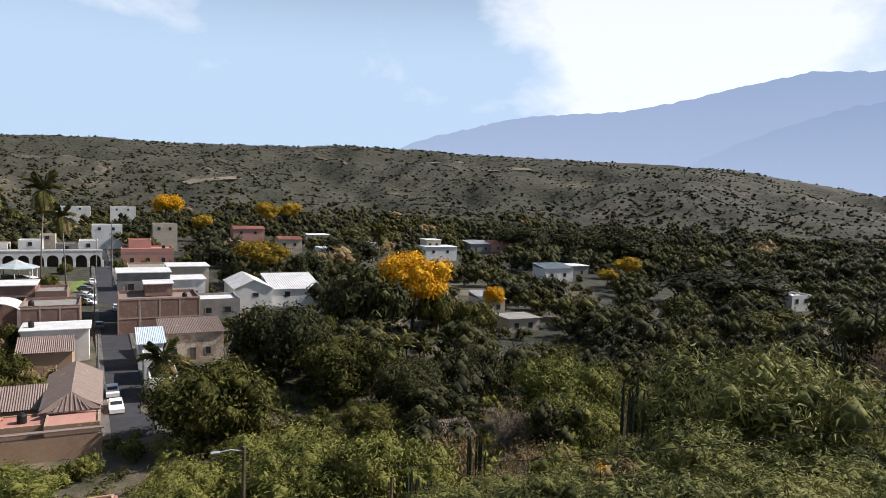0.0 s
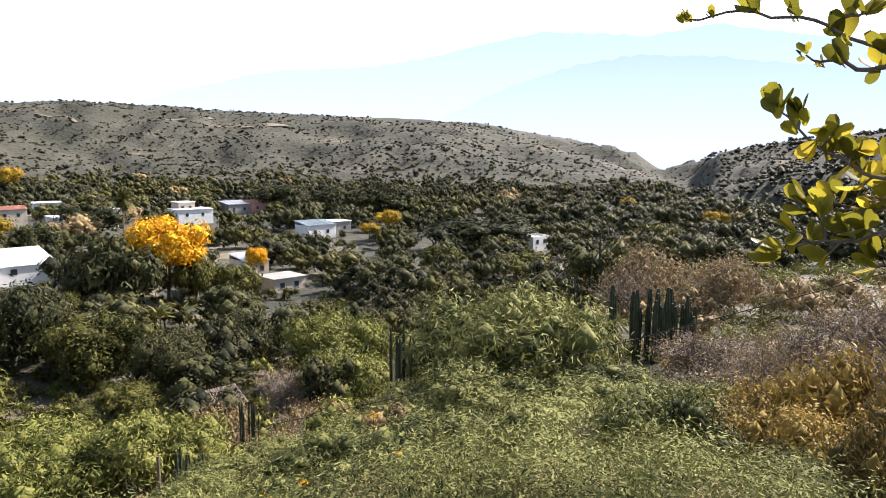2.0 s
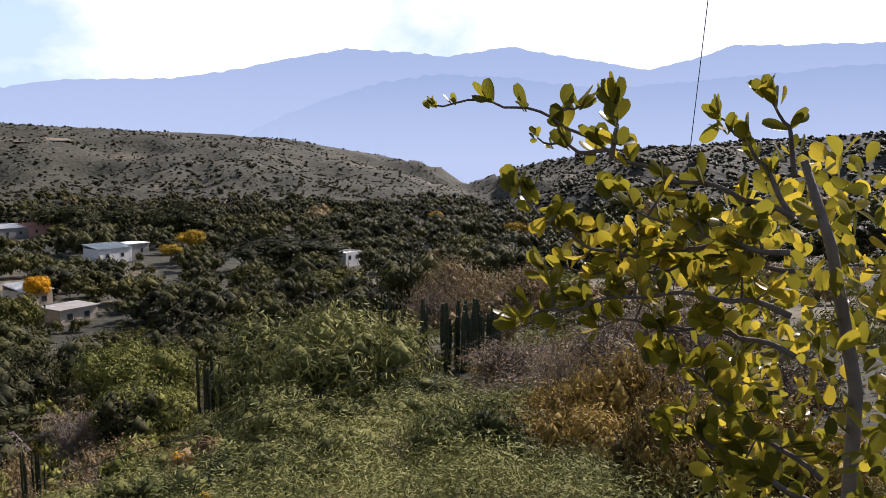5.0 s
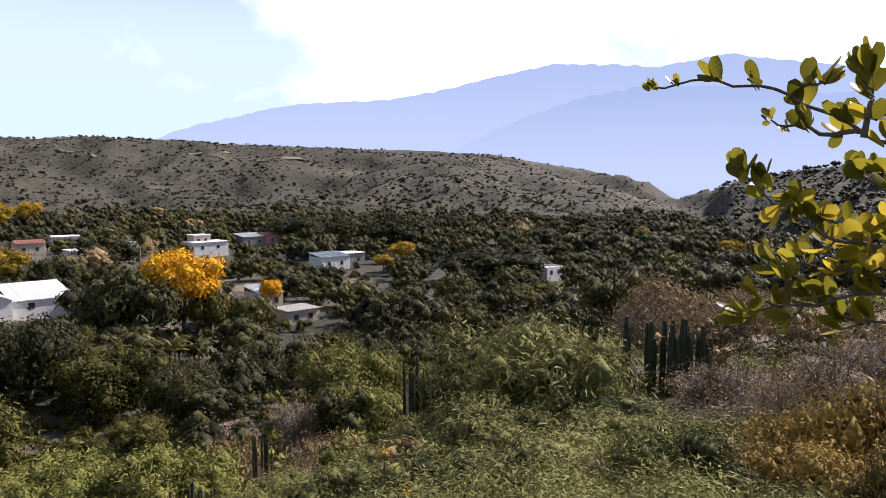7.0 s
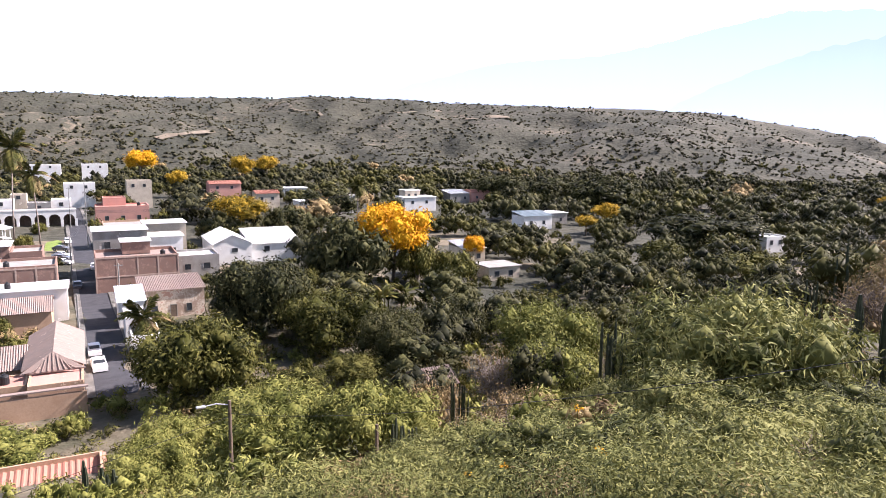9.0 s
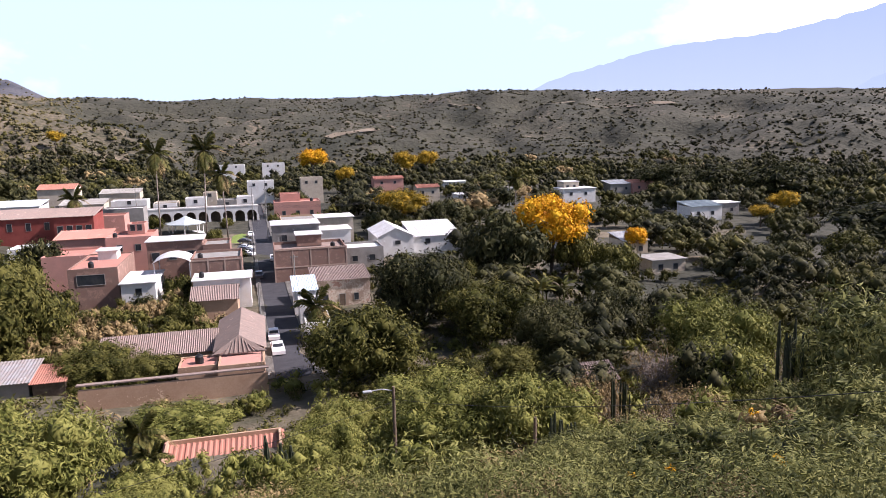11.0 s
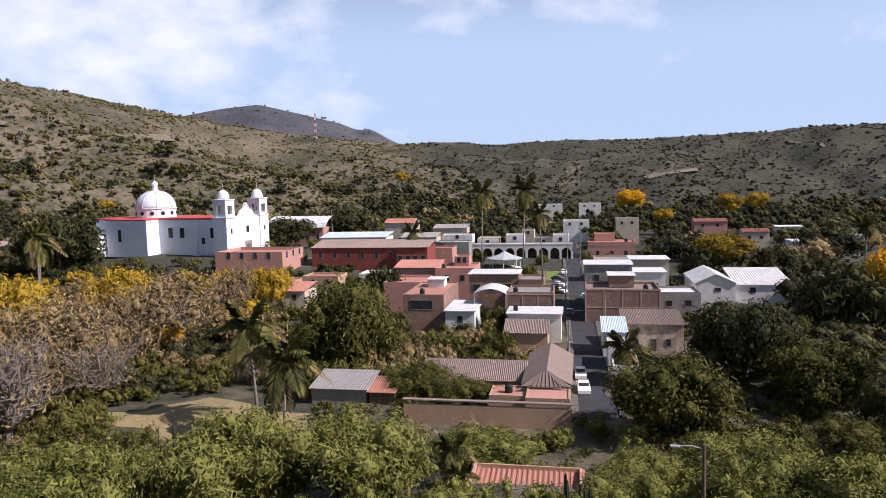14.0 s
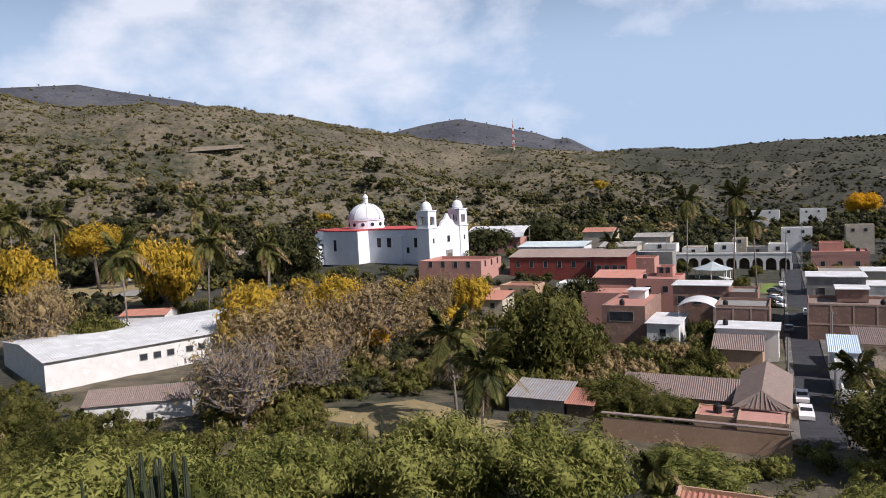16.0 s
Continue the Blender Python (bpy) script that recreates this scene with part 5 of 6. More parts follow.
# ---- poles, wires, mast ----
def pole(x, y, top, arm=1.6, label="dark wooden utility pole with a cross-arm", mat=None, lamp=False):
    z = land(x, y) - 0.2
    e = thing("utility_pole", pose(x, y, z), label, "pole", "utility poles")
    h = top - z
    part("post", tube([(0, 0, 0), (0, 0, h)], [0.15, 0.1], 9), mat or M["wood"], e)
    if arm:
        part("cross_arm", box(-arm / 2, arm / 2, -0.06, 0.06, h - 0.5, h - 0.38), mat or M["wood"], e)
        for sx in (-arm * 0.42, arm * 0.42, arm * 0.15):
            part("insulator", lathe([(0.05, h - 0.38), (0.07, h - 0.3), (0.03, h - 0.2)], 8, at=(sx, 0, 0)), M["concrete"], e)
    if lamp:
        part("lamp_arm", tube([(0, 0, h - 0.3), (-0.8, 0, h - 0.1), (-1.6, 0, h - 0.15)], [0.04, 0.04, 0.03], 6), M["steel"], e)
        part("lamp_head", box(-2.1, -1.5, -0.14, 0.14, h - 0.24, h - 0.1, bevel=0.04), M["steel"], e)


def wire(a, b, sag, r=0.012, label="thin black overhead cable"):
    a, b = Vector(a), Vector(b)
    pts = [a.lerp(b, t) - Vector((0, 0, sag * 4 * t * (1 - t))) for t in np.linspace(0, 1, 25)]
    o = part("cable", tube(pts, [r] * 25, 5), M["black"], None, label)
    tagged(o, category="cable", group="cables")


px, py = spot(9.87, 46)
pole(px, py, 13.9, 0.0, lamp=True)
wire((px, py, 13.0), (*spot(84, 17), 29.4), 0.9, 0.012)
pole(*spot(21.9, 44), 12.4, 0)
wire((px, py, 12.8), (*spot(-62, 70), 10.0), 2.0, 0.015)
pole(-1.35, 118, 7.2, 0, "pale concrete street pole", M["concrete"])
for x, y, t in ((-2.6, 172, 9.5), (1.2, 215, 11.0), (-3.3, 262, 14.0), (-42.0, 262, 15.5), (-96, 268, 20.5), (1.6, 300, 15.0), (5.3, 136, 8.5)):
    pole(x, y, t, 1.5, "weathered village utility pole", M["concrete"])
for k in range(3):
    wire((-2.6 + 0.5 * k, 172, 9.0), (1.2, 215, 10.4 + 0.1 * k), 0.6, 0.02)
    wire((1.2, 215, 10.6 - 0.3 * k), (95, 245, 11.5 - 0.3 * k), 1.6, 0.03)
wire((*spot(77.7, 11), 26.2), (*spot(81.6, 12.5), 37.5), 0.0, 0.007)


def mast(az, d, h):
    x, y = spot(az, d)
    e = thing("radio_mast", pose(x, y, land(x, y)), "red and white lattice radio mast on the hill", "mast")
    n = 9
    for k in range(n):
        z0, z1 = h * k / n, h * (k + 1) / n
        w0, w1 = 2.6 - 2.1 * k / n, 2.6 - 2.1 * (k + 1) / n
        bm = bmesh.new()
        c0 = [Vector((w0 / 2 * sx, w0 / 2 * sy, z0)) for sx, sy in ((-1, -1), (1, -1), (1, 1), (-1, 1))]
        c1 = [Vector((w1 / 2 * sx, w1 / 2 * sy, z1)) for sx, sy in ((-1, -1), (1, -1), (1, 1), (-1, 1))]
        for i in range(4):
            tube([c0[i], c1[i]], [0.16, 0.16], 5, bm)
            tube([c0[i], c1[(i + 1) % 4]], [0.08, 0.08], 4, bm)
            tube([c1[i], c1[(i + 1) % 4]], [0.08, 0.08], 4, bm)
        part("section", bm, M["redroof"] if k % 2 else M["white"], e)
    part("antenna", tube([(0, 0, h), (0, 0, h + 4)], [0.12, 0.05], 6), M["steel"], e)
    part("hut", box(-7, -3, -2, 2, 0, 3.2, bevel=0.05), M["white"], e)


mast(-20.7, 860, 34)

# ---- cars ----
def car(x, y, yaw, paint, truck=False, label="parked white car on the village street"):
    e = thing("car", pose(x, y, land(x, y) + 0.17, 0, 0, yaw), label, "car", "parked cars")
    l, w = (4.9, 1.8) if truck else (4.2, 1.7)
    prof = [(-l / 2, 0.35), (-l / 2, 0.85), (-l / 2 + 0.15, 0.95), (-0.9, 1.0), (-0.35, 1.48), (0.9, 1.5), (1.35 if truck else 1.7, 1.0), (l / 2 - 0.05, 0.95), (l / 2, 0.4)]
    bm = bmesh.new()
    sides = [[bm.verts.new((sx * (w / 2 - (0.14 if z > 1.1 else 0)), yy, z)) for yy, z in prof] for sx in (-1, 1)]
    bm.faces.new(sides[0])
    bm.faces.new(sides[1][::-1])
    for k in range(len(prof)):
        k2 = (k + 1) % len(prof)
        bm.faces.new((sides[0][k2], sides[0][k], sides[1][k], sides[1][k2]))
    body = part("body", bm, paint, e)
    part("windscreen", box(-w / 2 + 0.2, w / 2 - 0.2, -0.02, 0.0, 0, 0.52), M["glass"], body).matrix_local = pose(0, -0.86, 1.06, -48)
    part("rear_window", box(-w / 2 + 0.2, w / 2 - 0.2, 0.0, 0.02, 0, 0.5), M["glass"], body).matrix_local = pose(0, 1.36 if truck else 1.66, 1.06, 52)
    for sx in (-1, 1):
        part("side_window", box(-0.015, 0.015, -0.5, 0.95, 1.08, 1.4), M["glass"], body).matrix_local = pose(sx * (w / 2 - 0.08), 0, 0)
        for yy in (-1.3, 1.35):
            o = part("wheel", lathe([(0.2, -0.1), (0.32, -0.09), (0.32, 0.09), (0.2, 0.1)], 14), M["rubber"], e)
            o.matrix_local = pose(sx * (w / 2 - 0.08), yy, 0.32, 0, 90, 0)
            part("rim", lathe([(0.19, -0.105), (0.19, 0.105)], 10), M["steel"], o)


car(0.9, 101.0, 3, M["carwhite"], True, "parked white pickup on the village street")
car(0.5, 108.5, 2, M["carwhite"])
car(-1.6, 160, 1, M["cargrey"], label="parked grey car in the shade")
car(-4.6, 187, 62, M["carwhite"], label="white car parked at an angle by the plaza")
car(-4.9, 192.5, 62, M["cargrey"], label="grey car parked at an angle by the plaza")
car(-5.0, 198, 62, M["carwhite"], label="white car parked at an angle by the plaza")
car(-5.2, 208, 62, M["cargrey"], label="grey car parked at an angle by the plaza")
car(-3.9, 226, 5, M["carwhite"], label="white car parked beside the plaza lawn")
car(2.0, 178, 1, M["carwhite"])

# ---- plaza ----
bm = bmesh.new()
box(-9.5, -5.5, 205, 258, 0.05, 0.35, bm)
tagged(part("lawn", bm, M["lawn"], None, "green plaza lawn inside a kerb"), category="lawn", kind="structure")
bm = bmesh.new()
box(-41, -10, 196, 264, -0.2, 0.22, bm)
tagged(part("plaza_pavement", bm, M["concrete"], None, "pale paved plaza in front of the arcade"), category="pavement", kind="structure")
e = thing("pavilion", pose(-24, 238, 0.2), "small plaza bandstand with a grey pyramid roof", "pavilion")
part("roof", lathe([(6.2, 3.9), (6.2, 4.1), (2.5, 5.2), (0.3, 6.3)], 8), M["greygreen"], e)
part("base", lathe([(5.6, 0), (5.6, 0.9), (5.4, 0.95)], 8), M["white"], e)
for k in range(8):
    a = k * math.tau / 8
    part("post", tube([(5.2 * math.cos(a), 5.2 * math.sin(a), 0.9), (5.2 * math.cos(a), 5.2 * math.sin(a), 3.95)], [0.14, 0.14], 8), M["white"], e)
for x, y, s in ((-36, 200, 5.0), (-31, 206, 4.5), (-14, 214, 4.6), (-13, 200, 3.6), (-34, 246, 5), (-12, 250, 4.2), (-40, 225, 4.6)):
    K["green"].plant("plaza_tree", x, y, land(x, y) + s, s * 1.1, "clipped green tree on the paved plaza", "tree", "plaza trees")

# ---- paths and cuts on the hills, a bare yard, a cut bank ----
def upslope(az, el):
    """The place on the hillside that stands at this bearing and height angle over the lookout."""
    for d in np.arange(300, 1500, 4):
        x, y = spot(az, d)
        if land(x, y) >= EYE + d * math.tan(radians(el)):
            return x, y
    return spot(az, 900)


for pts, w in (([(15.2, 2.2), (16.0, 2.05), (16.8, 2.1), (17.4, 1.9), (17.6, 1.7)], 5), ([(5.4, -0.3), (6.2, 0.0), (7.4, 0.15), (9.0, 0.35), (10.6, 0.5)], 9), ([(23, 2.0), (25, 2.1), (27, 2.15)], 7), ([(-37.5, 4.2), (-35, 3.9), (-33, 3.6), (-31.5, 3.4)], 9), ([(-48, 4.4), (-46, 4.4), (-42.0, 4.6)], 6), ([(29, 1.6), (31, 1.75), (32.5, 1.8)], 8)):
    strip("path", [upslope(a, el) for a, el in pts], w, M["track"], "pale dirt track cut into the hillside", 0.9)


def patch(cx, cy, rx, ry, mat, label, name="yard", seed=3):
    """A bare patch of earth following the ground."""
    g = np.random.default_rng(seed)
    bm = bmesh.new()
    rings = [[bm.verts.new((cx, cy, land(cx, cy) + 0.12))]]
    edge = 1 + 0.22 * np.sin(np.arange(28) * 0.9 + g.random() * 6) + 0.1 * g.normal(size=28)
    for q in (0.25, 0.5, 0.75, 1.0):
        rings.append([bm.verts.new((x, y, land(x, y) + 0.12 - 0.1 * (q == 1.0))) for x, y in ((cx + rx * q * edge[k] * math.cos(k * math.tau / 28), cy + ry * q * edge[k] * math.sin(k * math.tau / 28)) for k in range(28))])
    for k in range(28):
        bm.faces.new((rings[0][0], rings[1][k], rings[1][(k + 1) % 28]))
    for a, b in zip(rings[1:], rings[2:]):
        for k in range(28):
            bm.faces.new((a[k], b[k], b[(k + 1) % 28], a[(k + 1) % 28]))
    tagged(part(name, bm, mat, None, label), category=name, kind="structure")


patch(*spot(-30, 96), 16, 7, M["dirt"], "bare ochre earth yard among trees", seed=3)
patch(*spot(25.6, 104), 5, 9, M["dirt"], "bare eroded earth bank", seed=4)
patch(-215, 165, 40, 26, M["dirt"], "bare pale earth yard by the palms", seed=5)
patch(*spot(25, 41), 4, 4, M["dirt"], "patch of dry straw-coloured earth", seed=6)
TAKEN.extend([(-58, -34, 78, 92), (39, 50, 84, 104), (-250, -180, 140, 190)])

# ---- the shrub beside the lookout ----
BRANCH = [[(88.8, -1.9), (84.5, -0.1), (79.7, 1.0), (75.9, 2.6), (71.0, 5.6), (66.3, 6.8), (61.4, 6.6)], [(75.9, 2.6), (72.3, 3.1), (69.8, 3.9)], [(88.9, -4.5), (84.7, -3.6), (80.6, -2.8), (76.0, -0.3)], [(84.7, -3.6), (78.9, -5.1), (75.1, -4.9), (71.8, -3.3), (68.1, -0.1)], [(89.0, -5.6), (84.8, -5.6), (80.1, -6.2), (75.2, -6.6), (70.7, -6.7)], [(89.2, -8.6), (85.0, -7.9), (79.1, -8.0), (73.7, -9.3), (68.9, -10.5)], [(89.5, -11.8), (84.9, -10.6), (80.0, -10.8), (74.9, -10.0)], [(91.6, -20.3), (86.7, -17.2), (83.1, -14.4), (80.1, -12.8)], [(91.7, -21.9), (87.5, -19.9), (83.3, -18.6), (80.8, -18.3)], [(88.8, -1.9), (86.7, 1.8), (85.3, 3.7), (83.6, 5.3)], [(88.6, 1.0), (88.0, 4.7), (86.4, 6.6)], [(75.9, 2.6), (76.3, 5.1), (76.0, 7.1)], [(71.0, 5.6), (73.2, 6.4)]]


def leaf_mesh(seed):
    """A glossy spoon-shaped leaf one unit long, folded along its midrib and a little curled."""
    g = np.random.default_rng(seed)
    bm = bmesh.new()
    rows = []
    curl = g.uniform(-0.15, 0.25)
    for t in np.linspace(0, 1, 8):
        w = 0.29 * math.sin(math.pi * min(1, 0.04 + 0.86 * t ** 1.25)) ** 0.75 + 0.012
        z = curl * t * t
        rows.append([bm.verts.new((t, s * w, z + abs(s) * w * 0.35)) for s in (-1, 0, 1)])
    for a, b in zip(rows, rows[1:]):
        for k in range(2):
            bm.faces.new((a[k], b[k], b[k + 1], a[k + 1]))
    me = bpy.data.meshes.new("leaf")
    bm.to_mesh(me)
    bm.free()
    me.materials.append(M["leaf_near"])
    me.shade_smooth()
    return me


LEAVES = [leaf_mesh(k) for k in range(6)]


def polar(az, el, d):
    x, y = spot(az, d)
    return Vector((x, y, EYE + d * math.tan(radians(el))))


def lookout_shrub():
    g = np.random.default_rng(77)
    bx, by = spot(93, 2.1)
    e = thing("broadleaf_shrub", pose(bx, by, land(bx, by)), "shrub branch with glossy spoon-shaped yellow-green leaves", "shrub")
    inv = e.matrix_world.inverted()
    count = 0
    rest = []
    part("stem", tube([(0, 0, 0), inv @ polar(93, -14, 1.9), inv @ polar(91, -4, 1.75), inv @ polar(89, 2, 1.7)], [0.02, 0.016, 0.012, 0.008], 8), M["palebark"], e, smooth=True)
    for bi, line in enumerate(BRANCH):
        d0 = 1.5 + 0.12 * math.sin(bi * 2.1)
        pts = []
        for (a0, e0), (a1, e1) in zip(line, line[1:]):
            for t in np.linspace(0, 1, 6)[:-1]:
                pts.append(polar(a0 + (a1 - a0) * t, e0 + (e1 - e0) * t + 0.25 * math.sin(t * 5 + bi), d0))
        pts.append(polar(*line[-1], d0))
        n = len(pts)
        part("branch", tube([inv @ p for p in pts], list(np.linspace(0.0062, 0.002, n)), 6), M["bark"], e, smooth=True)
        # rosettes of leaves along the outer part and a fuller one at the tip
        places = [n - 1] + list(range(n - 3, 1, -3))
        for pi, i in enumerate(places):
            p = pts[i]
            out = (pts[min(n - 1, i + 1)] - pts[max(0, i - 1)]).normalized()
            small = 0.45 if (bi in (0, 1) and i > n - 5) else 0.9
            m = 4 if pi else 6
            for k in range(m):
                d = (out * (0.9 if pi == 0 else 0.35) + Vector((0, 0, 0.75)) + Vector(g.normal(size=3)) * 0.55).normalized()
                l = g.uniform(0.038, 0.06) * small
                q = d.to_track_quat("X", "Z").to_matrix().to_4x4()
                mt = Matrix.Translation(p + Vector(g.normal(size=3)) * 0.006) @ q @ pose(0, 0, 0, g.uniform(0, 360)) @ Matrix.Scale(l, 4)
                if count < 300:
                    o = new("leaf", LEAVES[int(g.integers(6))])
                    o.parent = e
                    o.matrix_local = inv @ mt
                    count += 1
                else:
                    rest.append(mt)
        # side twigs, each ending in a rosette
        for i in range(2, n - 2 if bi in (2, 3, 4, 5, 6, 7, 8) else 0):
            for _ in range(1):
                out = (Vector((0, 0, 0.6)) + Vector(g.normal(size=3)) * 0.6).normalized()
                tip = pts[i] + out * g.uniform(0.02, 0.06)
                part("twig", tube([inv @ pts[i], inv @ tip], [0.0026, 0.0016], 4), M["bark"], e)
                for k in range(4):
                    d = (out * 0.7 + Vector(g.normal(size=3)) * 0.6).normalized()
                    rest.append(Matrix.Translation(tip) @ d.to_track_quat("X", "Z").to_matrix().to_4x4() @ pose(0, 0, 0, g.uniform(0, 360)) @ Matrix.Scale(g.uniform(0.034, 0.054), 4))
    # the leafy mass low down and further back
    for k in range(1500):
        az, el = g.uniform(75, 99), g.uniform(-27, 2.5)
        if az < 82 - 0.3 * max(0, 8 - abs(el + 6)) + 2.5 * g.random() + (1.6 * max(0, el + 2)) or (-20 < el < -12 and az < 83):
            continue
        d = g.uniform(1.7, 2.6)
        p = polar(az, el, d)
        dv = (Vector((0, 0, 0.7)) + Vector(g.normal(size=3)) * 0.7).normalized()
        rest.append(Matrix.Translation(p) @ dv.to_track_quat("X", "Z").to_matrix().to_4x4() @ pose(0, 0, 0, g.uniform(0, 360)) @ Matrix.Scale(g.uniform(0.04, 0.064), 4))
    V, Fc, base = [], [], 0
    for mt in rest:
        me = LEAVES[int(g.integers(6))]
        co = np.empty(len(me.vertices) * 3)
        me.vertices.foreach_get("co", co)
        a = np.array(inv @ mt)
        V.append(co.reshape(-1, 3) @ a[:3, :3].T + a[:3, 3])
        Fc.extend([tuple(base + i for i in f.vertices) for f in me.polygons])
        base += len(me.vertices)
    o = part("inner_leaves", soup(np.concatenate(V), Fc, "inner_leaves"), M["leaf_near"], e, smooth=True)
    tagged(o, kind="stuff")


lookout_shrub()

# yellow blossoms on the near bushes
for az, d, z in ((29.9, 12, 24.9), (31.5, 11.5, 24.6), (39.0, 13, 25.9), (51.5, 9, 26.7), (33.0, 12, 25.1), (46.0, 10, 26.1), (41.0, 10.5, 26.2)):
    x, y = spot(az, d)
    g = np.random.default_rng(int(az * 9))
    e = thing("yellow_flower", pose(x, y, z), "pale yellow blossom on a near bush", "flower", "yellow blossoms")
    part("petals", soup(*leaf_cloud([(0, 0, 0), (0.08, 0, -0.05)], [0.08, 0.06], 16, 0.05, rg=g)), M["leaf_gold"], e)
    part("stalk", tube([(0, 0, 0), (0.02, 0.02, -0.6), (0.0, 0.05, land(x, y) - z)], [0.006, 0.008, 0.012], 5), M["leaf_green"], e)


# ---- woods, scrub and brush ----
def keep_out(x, y, gap=1.5, low=False):
    """Where houses, streets and yards stand, so that nothing grows there."""
    if 84 < y < 420 and abs(x - (2.6 - 0.024 * (y - 96))) < 5:
        return True
    if -42 < x < -1 and 192 < y < 268:
        return True
    for a, b, c, d in TAKEN:
        if a - gap < x < b + gap and c - gap < y < d + gap:
            return True
    if not low:
        for a, b, c, d in CLEAR:
            if a < x < b and c < y < d:
                return True
    return False


def woods(name, mat, total, seed, label, near=70, far=620):
    """The woods on the valley floor, past counting."""
    g = np.random.default_rng(seed)
    V, Fc, base = [], [], 0
    made = 0
    tries = 0
    while made < total and tries < 40000:
        tries += 1
        az, d = g.uniform(-64, 100), g.uniform(near, far) if g.random() < 0.45 else math.sqrt(g.uniform((near + 35) ** 2, far ** 2))
        foot = np.interp(az, FOOT_AZ, FOOT_R)
        reach = 70 if az > -8 else 190
        if d > foot + reach or (d > foot and g.random() < (d - foot) / reach):
            continue
        x, y = spot(az, d)
        if keep_out(x, y) or (d < 105 and az < 24) or (az > 62 and d < 120):
            continue
        village = (-175 < x < 30 and 80 < y < 285) or (x < -60 and y < 150 and d < 200)
        if village and g.random() < 0.5:
            continue
        h = g.uniform(2.2, 4.4) if village else g.uniform(5, 9) if d < 250 else g.uniform(7, 12)
        w = h * g.uniform(1.2, 1.9)
        cs, rs = crown_lobes(int(g.integers(14, 20)), g=g)
        n = int(np.interp(d, [80, 160, 300, 500], [700, 420, 220, 130]))
        v, f = clumped(cs, rs, n, np.interp(d, [80, 160, 300, 500], [0.055, 0.07, 0.09, 0.11]), 0.7, rg=g)
        v = v * np.array([w / 2, w / 2, h * 0.85]) + np.array([x, y, land(x, y) + h * 0.12])
        V.append(v)
        Fc.append(f + base)
        base += len(v)
        made += 1
    me = soup(np.concatenate(V), np.concatenate(Fc), name)
    me.shade_smooth()
    me.materials.append(mat)
    tagged(new(name, me), label, "woods", kind="stuff")


def hill_scrub(name, mat, az0, az1, total, seed, label, far=0):
    """Bushes dotted over the hillsides, the last ones on the higher hills behind."""
    g = np.random.default_rng(seed)
    V, Fc, base, made = [], [], 0, 0
    while made < total:
        az = g.uniform(az0, az1)
        ra, rb = np.interp(az, FOOT_AZ, FOOT_R), np.interp(az, FOOT_AZ, TOP_R)
        d = g.uniform(ra - 10, rb + 25)
        high = made >= total - far
        if high:
            az, d = g.uniform(-64, -11), g.uniform(1500, 2310)
        x, y = spot(az, d)
        if not high and fbm(x, y, 0.014, 3) + 0.55 * (1 - (d - ra) / (rb - ra)) < g.uniform(-0.85, 0.35):
            continue
        s = g.uniform(0.7, 1.9) * (1.7 if g.random() < 0.15 else 1) * (2.6 if high else 1)
        n = 3
        v, f = clumped([(0, 0, 0.5), (g.normal() * 0.5, g.normal() * 0.5, 0.4)][:2 - made % 2], [0.8, 0.6][:2 - made % 2], n, 0.6, 1.0, rg=g)
        V.append(v * np.array([s, s, s * 0.9]) + np.array([x, y, land(x, y)]))
        Fc.append(f + base)
        base += len(v)
        made += 1
    me = soup(np.concatenate(V), np.concatenate(Fc), name)
    me.shade_smooth()
    me.materials.append(mat)
    tagged(new(name, me), label, "scrub", kind="stuff")



def brush(name, mat, count, seed, r0, r1, size, label, az0=-66, az1=102):
    """Low brush between the bushes."""
    g = np.random.default_rng(seed)
    V, Fc, base, made = [], [], 0, 0
    while made < count:
        az, d = g.uniform(az0, az1), g.uniform(r0, r1)
        x, y = spot(az, d)
        if keep_out(x, y, 0.3) or (-36 < az < -24 and 84 < d < 110):
            continue
        s = size * g.uniform(0.6, 1.4) * (0.45 + d / 90)
        v, f = leaf_cloud([(0, 0, 0.45), (g.normal() * 0.6, g.normal() * 0.6, 0.35), (g.normal() * 0.6, g.normal() * 0.6, 0.35)], [0.75, 0.6, 0.55], int(np.interp(d, [5, 18, 45], [900, 260, 55])), np.interp(d, [5, 18, 45], [0.028, 0.055, 0.15]), long=1.6, rg=g, skin=0.8)
        V.append(v * np.array([s, s, s * 0.9]) + np.array([x, y, land(x, y)]))
        Fc.append(f + base)
        base += len(v)
        made += 1
    me = soup(np.concatenate(V), np.concatenate(Fc), name)
    me.shade_smooth()
    me.materials.append(mat)
    tagged(new(name, me), label, "brush", kind="stuff")


brush("green_brush", M["leaf_green"], 1000, 51, 5, 150, 1.05, "low green brush covering the slope")
brush("olive_brush", M["leaf_feather"], 850, 52, 5, 120, 0.95, "olive-green thorn brush covering the slope")
brush("near_brush", M["leaf_thorn"], 240, 54, 4.2, 16, 1.3, "green brush just below the lookout", 12, 80)
brush("dry_brush", M["leaf_brown"], 560, 53, 4, 120, 0.8, "dry brown grass and brush on the slope")

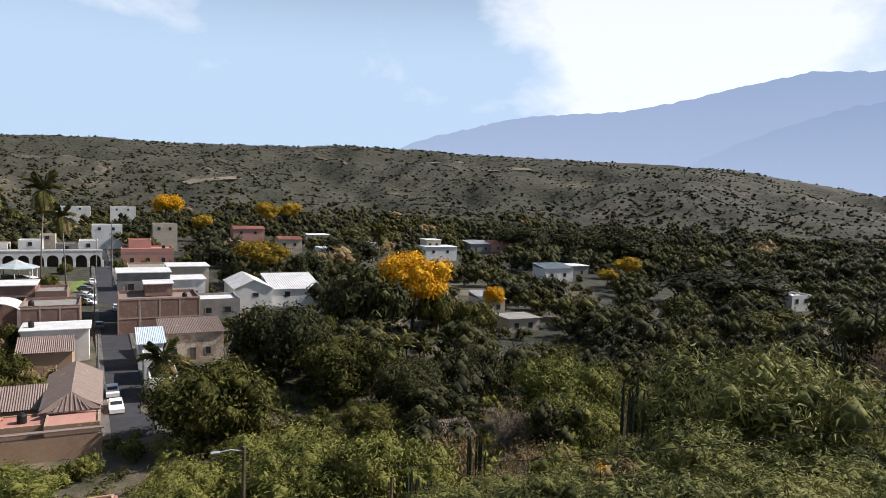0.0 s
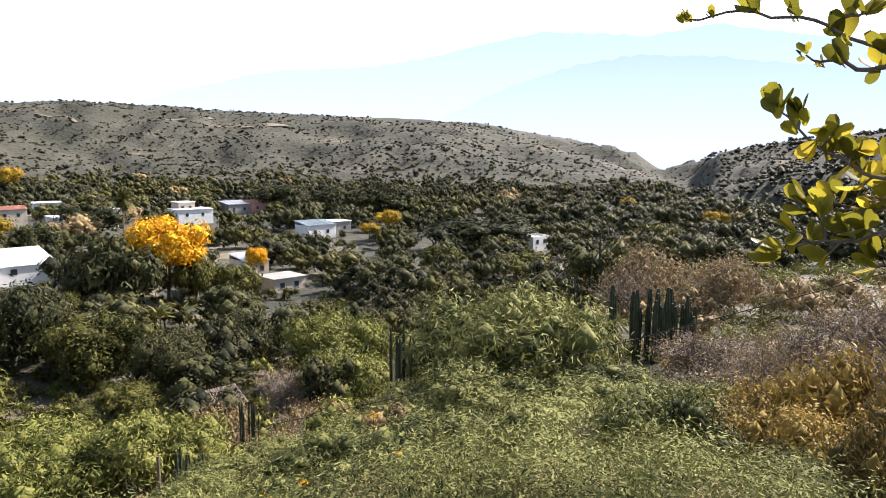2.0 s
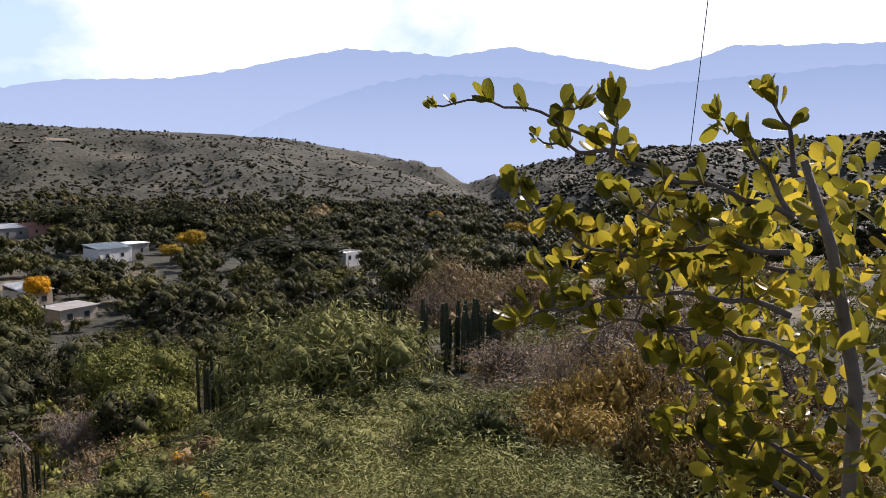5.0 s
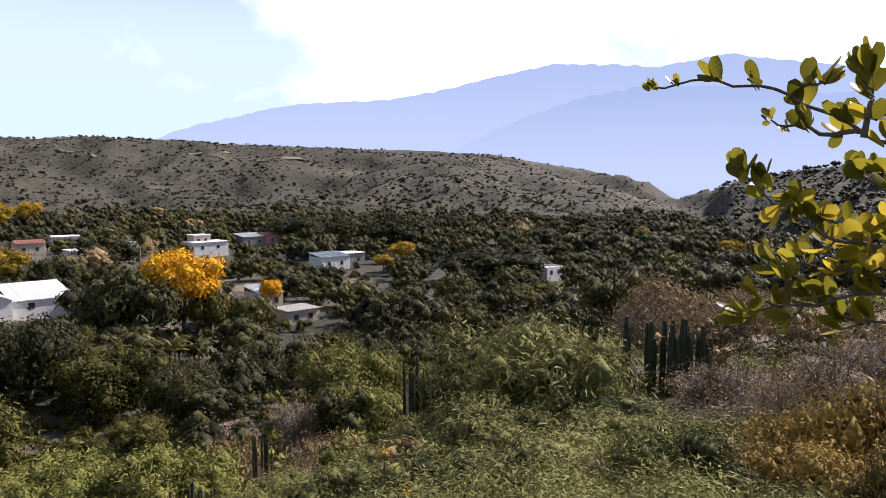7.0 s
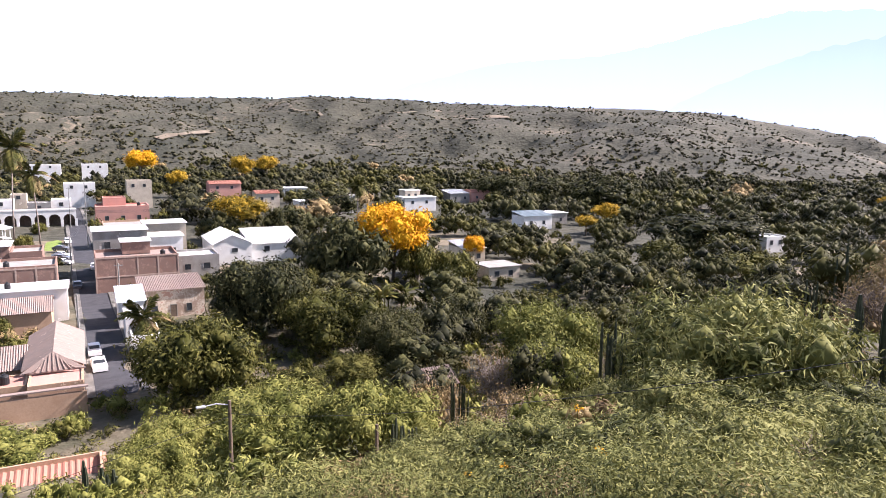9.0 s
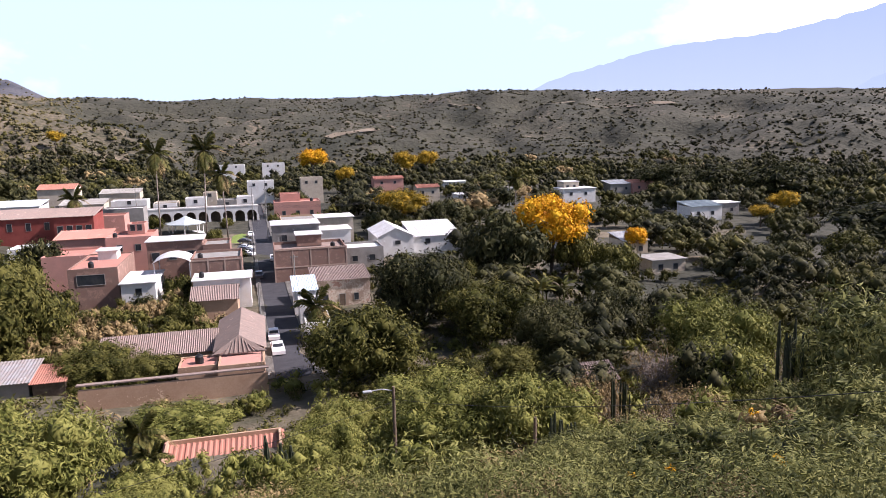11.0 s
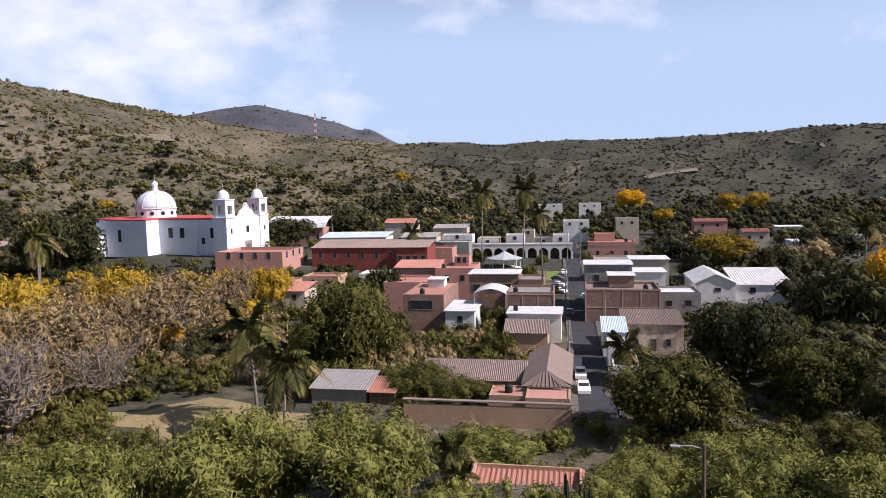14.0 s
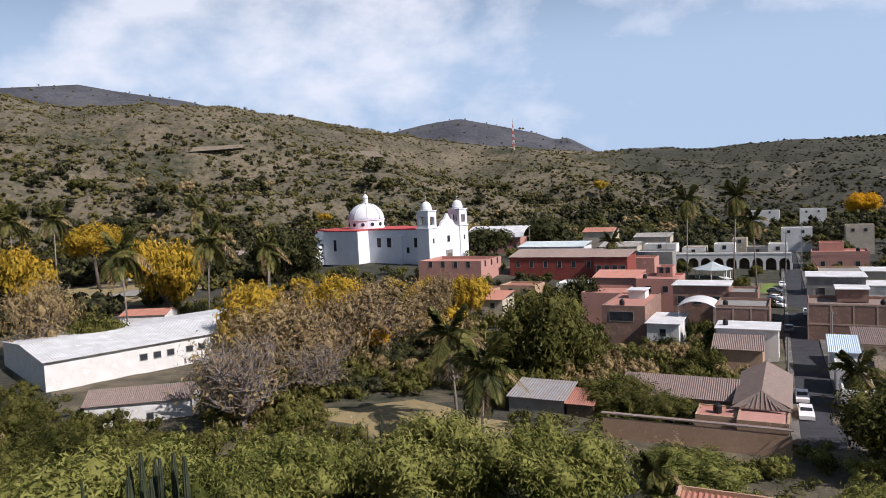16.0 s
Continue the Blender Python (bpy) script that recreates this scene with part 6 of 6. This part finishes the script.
def thicket(name, mat, total, seed, label, az0, az1, r0, r1, h0, h1, leaves=230, size=0.085):
    """Head-high growth that closes the gaps between the trees."""
    g = np.random.default_rng(seed)
    V, Fc, base, made = [], [], 0, 0
    while made < total:
        az, d = g.uniform(az0, az1), g.uniform(r0, r1)
        x, y = spot(az, d)
        if keep_out(x, y, 1.0, True) or (-34 < az < -26 and 84 < d < 108):
            made += 0 if g.random() < 0.98 else 1
            continue
        h = g.uniform(h0, h1)
        w = h * g.uniform(1.1, 1.7)
        cs, rs = crown_lobes(9, g=g)
        v, f = clumped(cs, rs * 1.15, leaves, size * 0.9, 0.6, long=1.4, rg=g)
        V.append(v * np.array([w / 2, w / 2, h * 0.95]) + np.array([x, y, land(x, y)]))
        Fc.append(f + base)
        base += len(v)
        made += 1
    me = soup(np.concatenate(V), np.concatenate(Fc), name)
    me.shade_smooth()
    me.materials.append(mat)
    tagged(new(name, me), label, "thicket", kind="stuff")


thicket("thorn_thicket", M["leaf_feather"], 190, 61, "olive-green thorn thicket on the lower slope", -66, 40, 32, 100, 1.8, 3.6)
thicket("green_thicket", M["leaf_green"], 230, 62, "green thicket between village gardens", -66, 45, 55, 150, 1.6, 3.4)
thicket("slope_thicket", M["leaf_feather"], 70, 70, "olive thorn thicket on the western slope", -66, -38, 52, 100, 2.2, 4.2)
thicket("yard_hedge", M["leaf_green"], 110, 72, "green hedges and small trees around the long hall", -66, -30, 84, 150, 2.0, 4.2)
thicket("dry_thicket", M["leaf_brown"], 110, 63, "dry brown thicket on the slope", -66, 95, 28, 110, 1.4, 3.0)
thicket("garden_trees", M["leaf_green"], 260, 64, "small green garden trees between the houses", -48, 7, 95, 290, 2.2, 4.8, 150, 0.12)
thicket("garden_dry_trees", M["leaf_brown"], 46, 73, "grey half-dry trees in the gardens by the tiled houses", -18, -3, 106, 134, 2.2, 4.4, 200, 0.1)
thicket("garden_back_trees", M["leaf_green"], 60, 74, "green trees in the gardens by the tiled houses", -24, -3, 100, 150, 2.4, 4.6, 200, 0.1)
thicket("garden_shade_trees", M["leaf_dark"], 200, 65, "small dark garden trees between the houses", -48, 7, 120, 300, 2.5, 5.2, 150, 0.12)
thicket("yard_trees", M["leaf_yellow"], 45, 66, "small yellowing trees around the church hill", -42, -25, 150, 225, 3.0, 5.5, 170, 0.11)
thicket("church_trees", M["leaf_brown"], 60, 69, "small half-dry trees below the church", -42, -25, 120, 222, 3.0, 6.0, 170, 0.11)
thicket("valley_growth", M["far_olive"], 520, 67, "low olive growth between the valley trees", 8, 72, 105, 330, 1.6, 3.2, 110, 0.13)


def hill_woods(name, mat, total, seed, label):
    """Small trees climbing the lower hillsides, thinning out upwards."""
    g = np.random.default_rng(seed)
    V, Fc, base, made = [], [], 0, 0
    while made < total:
        az = g.uniform(-66, 60) if g.random() < 0.35 else g.uniform(-66, -8)
        foot = np.interp(az, FOOT_AZ, FOOT_R)
        d = foot - 110 + (380 if az < -8 else 260) * g.random() ** 1.35
        x, y = spot(az, d)
        if keep_out(x, y) or (-175 < x < 20 and y < 296):
            continue
        h = g.uniform(4.0, 8.0) * (1.0 if d < foot + 60 else 0.65)
        w = h * g.uniform(1.2, 1.9)
        cs, rs = crown_lobes(6, g=g)
        v, f = clumped(cs, rs * 1.25, 34, 0.2, 0.8, rg=g)
        V.append(v * np.array([w / 2, w / 2, h * 0.9]) + np.array([x, y, land(x, y)]))
        Fc.append(f + base)
        base += len(v)
        made += 1
    me = soup(np.concatenate(V), np.concatenate(Fc), name)
    me.shade_smooth()
    me.materials.append(mat)
    tagged(new(name, me), label, "woods", kind="stuff")


hill_woods("hill_woods", M["far_leaf"], 1900, 68, "dark-green trees climbing the lower hillsides")
hill_woods("olive_hill_woods", M["far_olive"], 1700, 71, "olive trees climbing the lower hillsides")

woods("dark_woods", M["far_leaf"], 800, 21, "dense dark-green woods along the valley floor")
woods("mid_woods", M["leaf_dark"], 210, 24, "dark broadleaf trees below the slope", 85, 300)
woods("olive_woods", M["far_olive"], 380, 22, "olive-green trees mixed through the valley woods")
woods("dry_woods", M["leaf_brown"], 60, 23, "half-dry brownish trees in the valley woods")
hill_scrub("hill_scrub", M["scrub"], -12, 100, 16500, 33, "grey-green thorn scrub dotted over dry hillsides")
hill_scrub("western_scrub", M["west_scrub"], -64, -12, 12500, 34, "olive thorn scrub over the sunny western hills", 800)
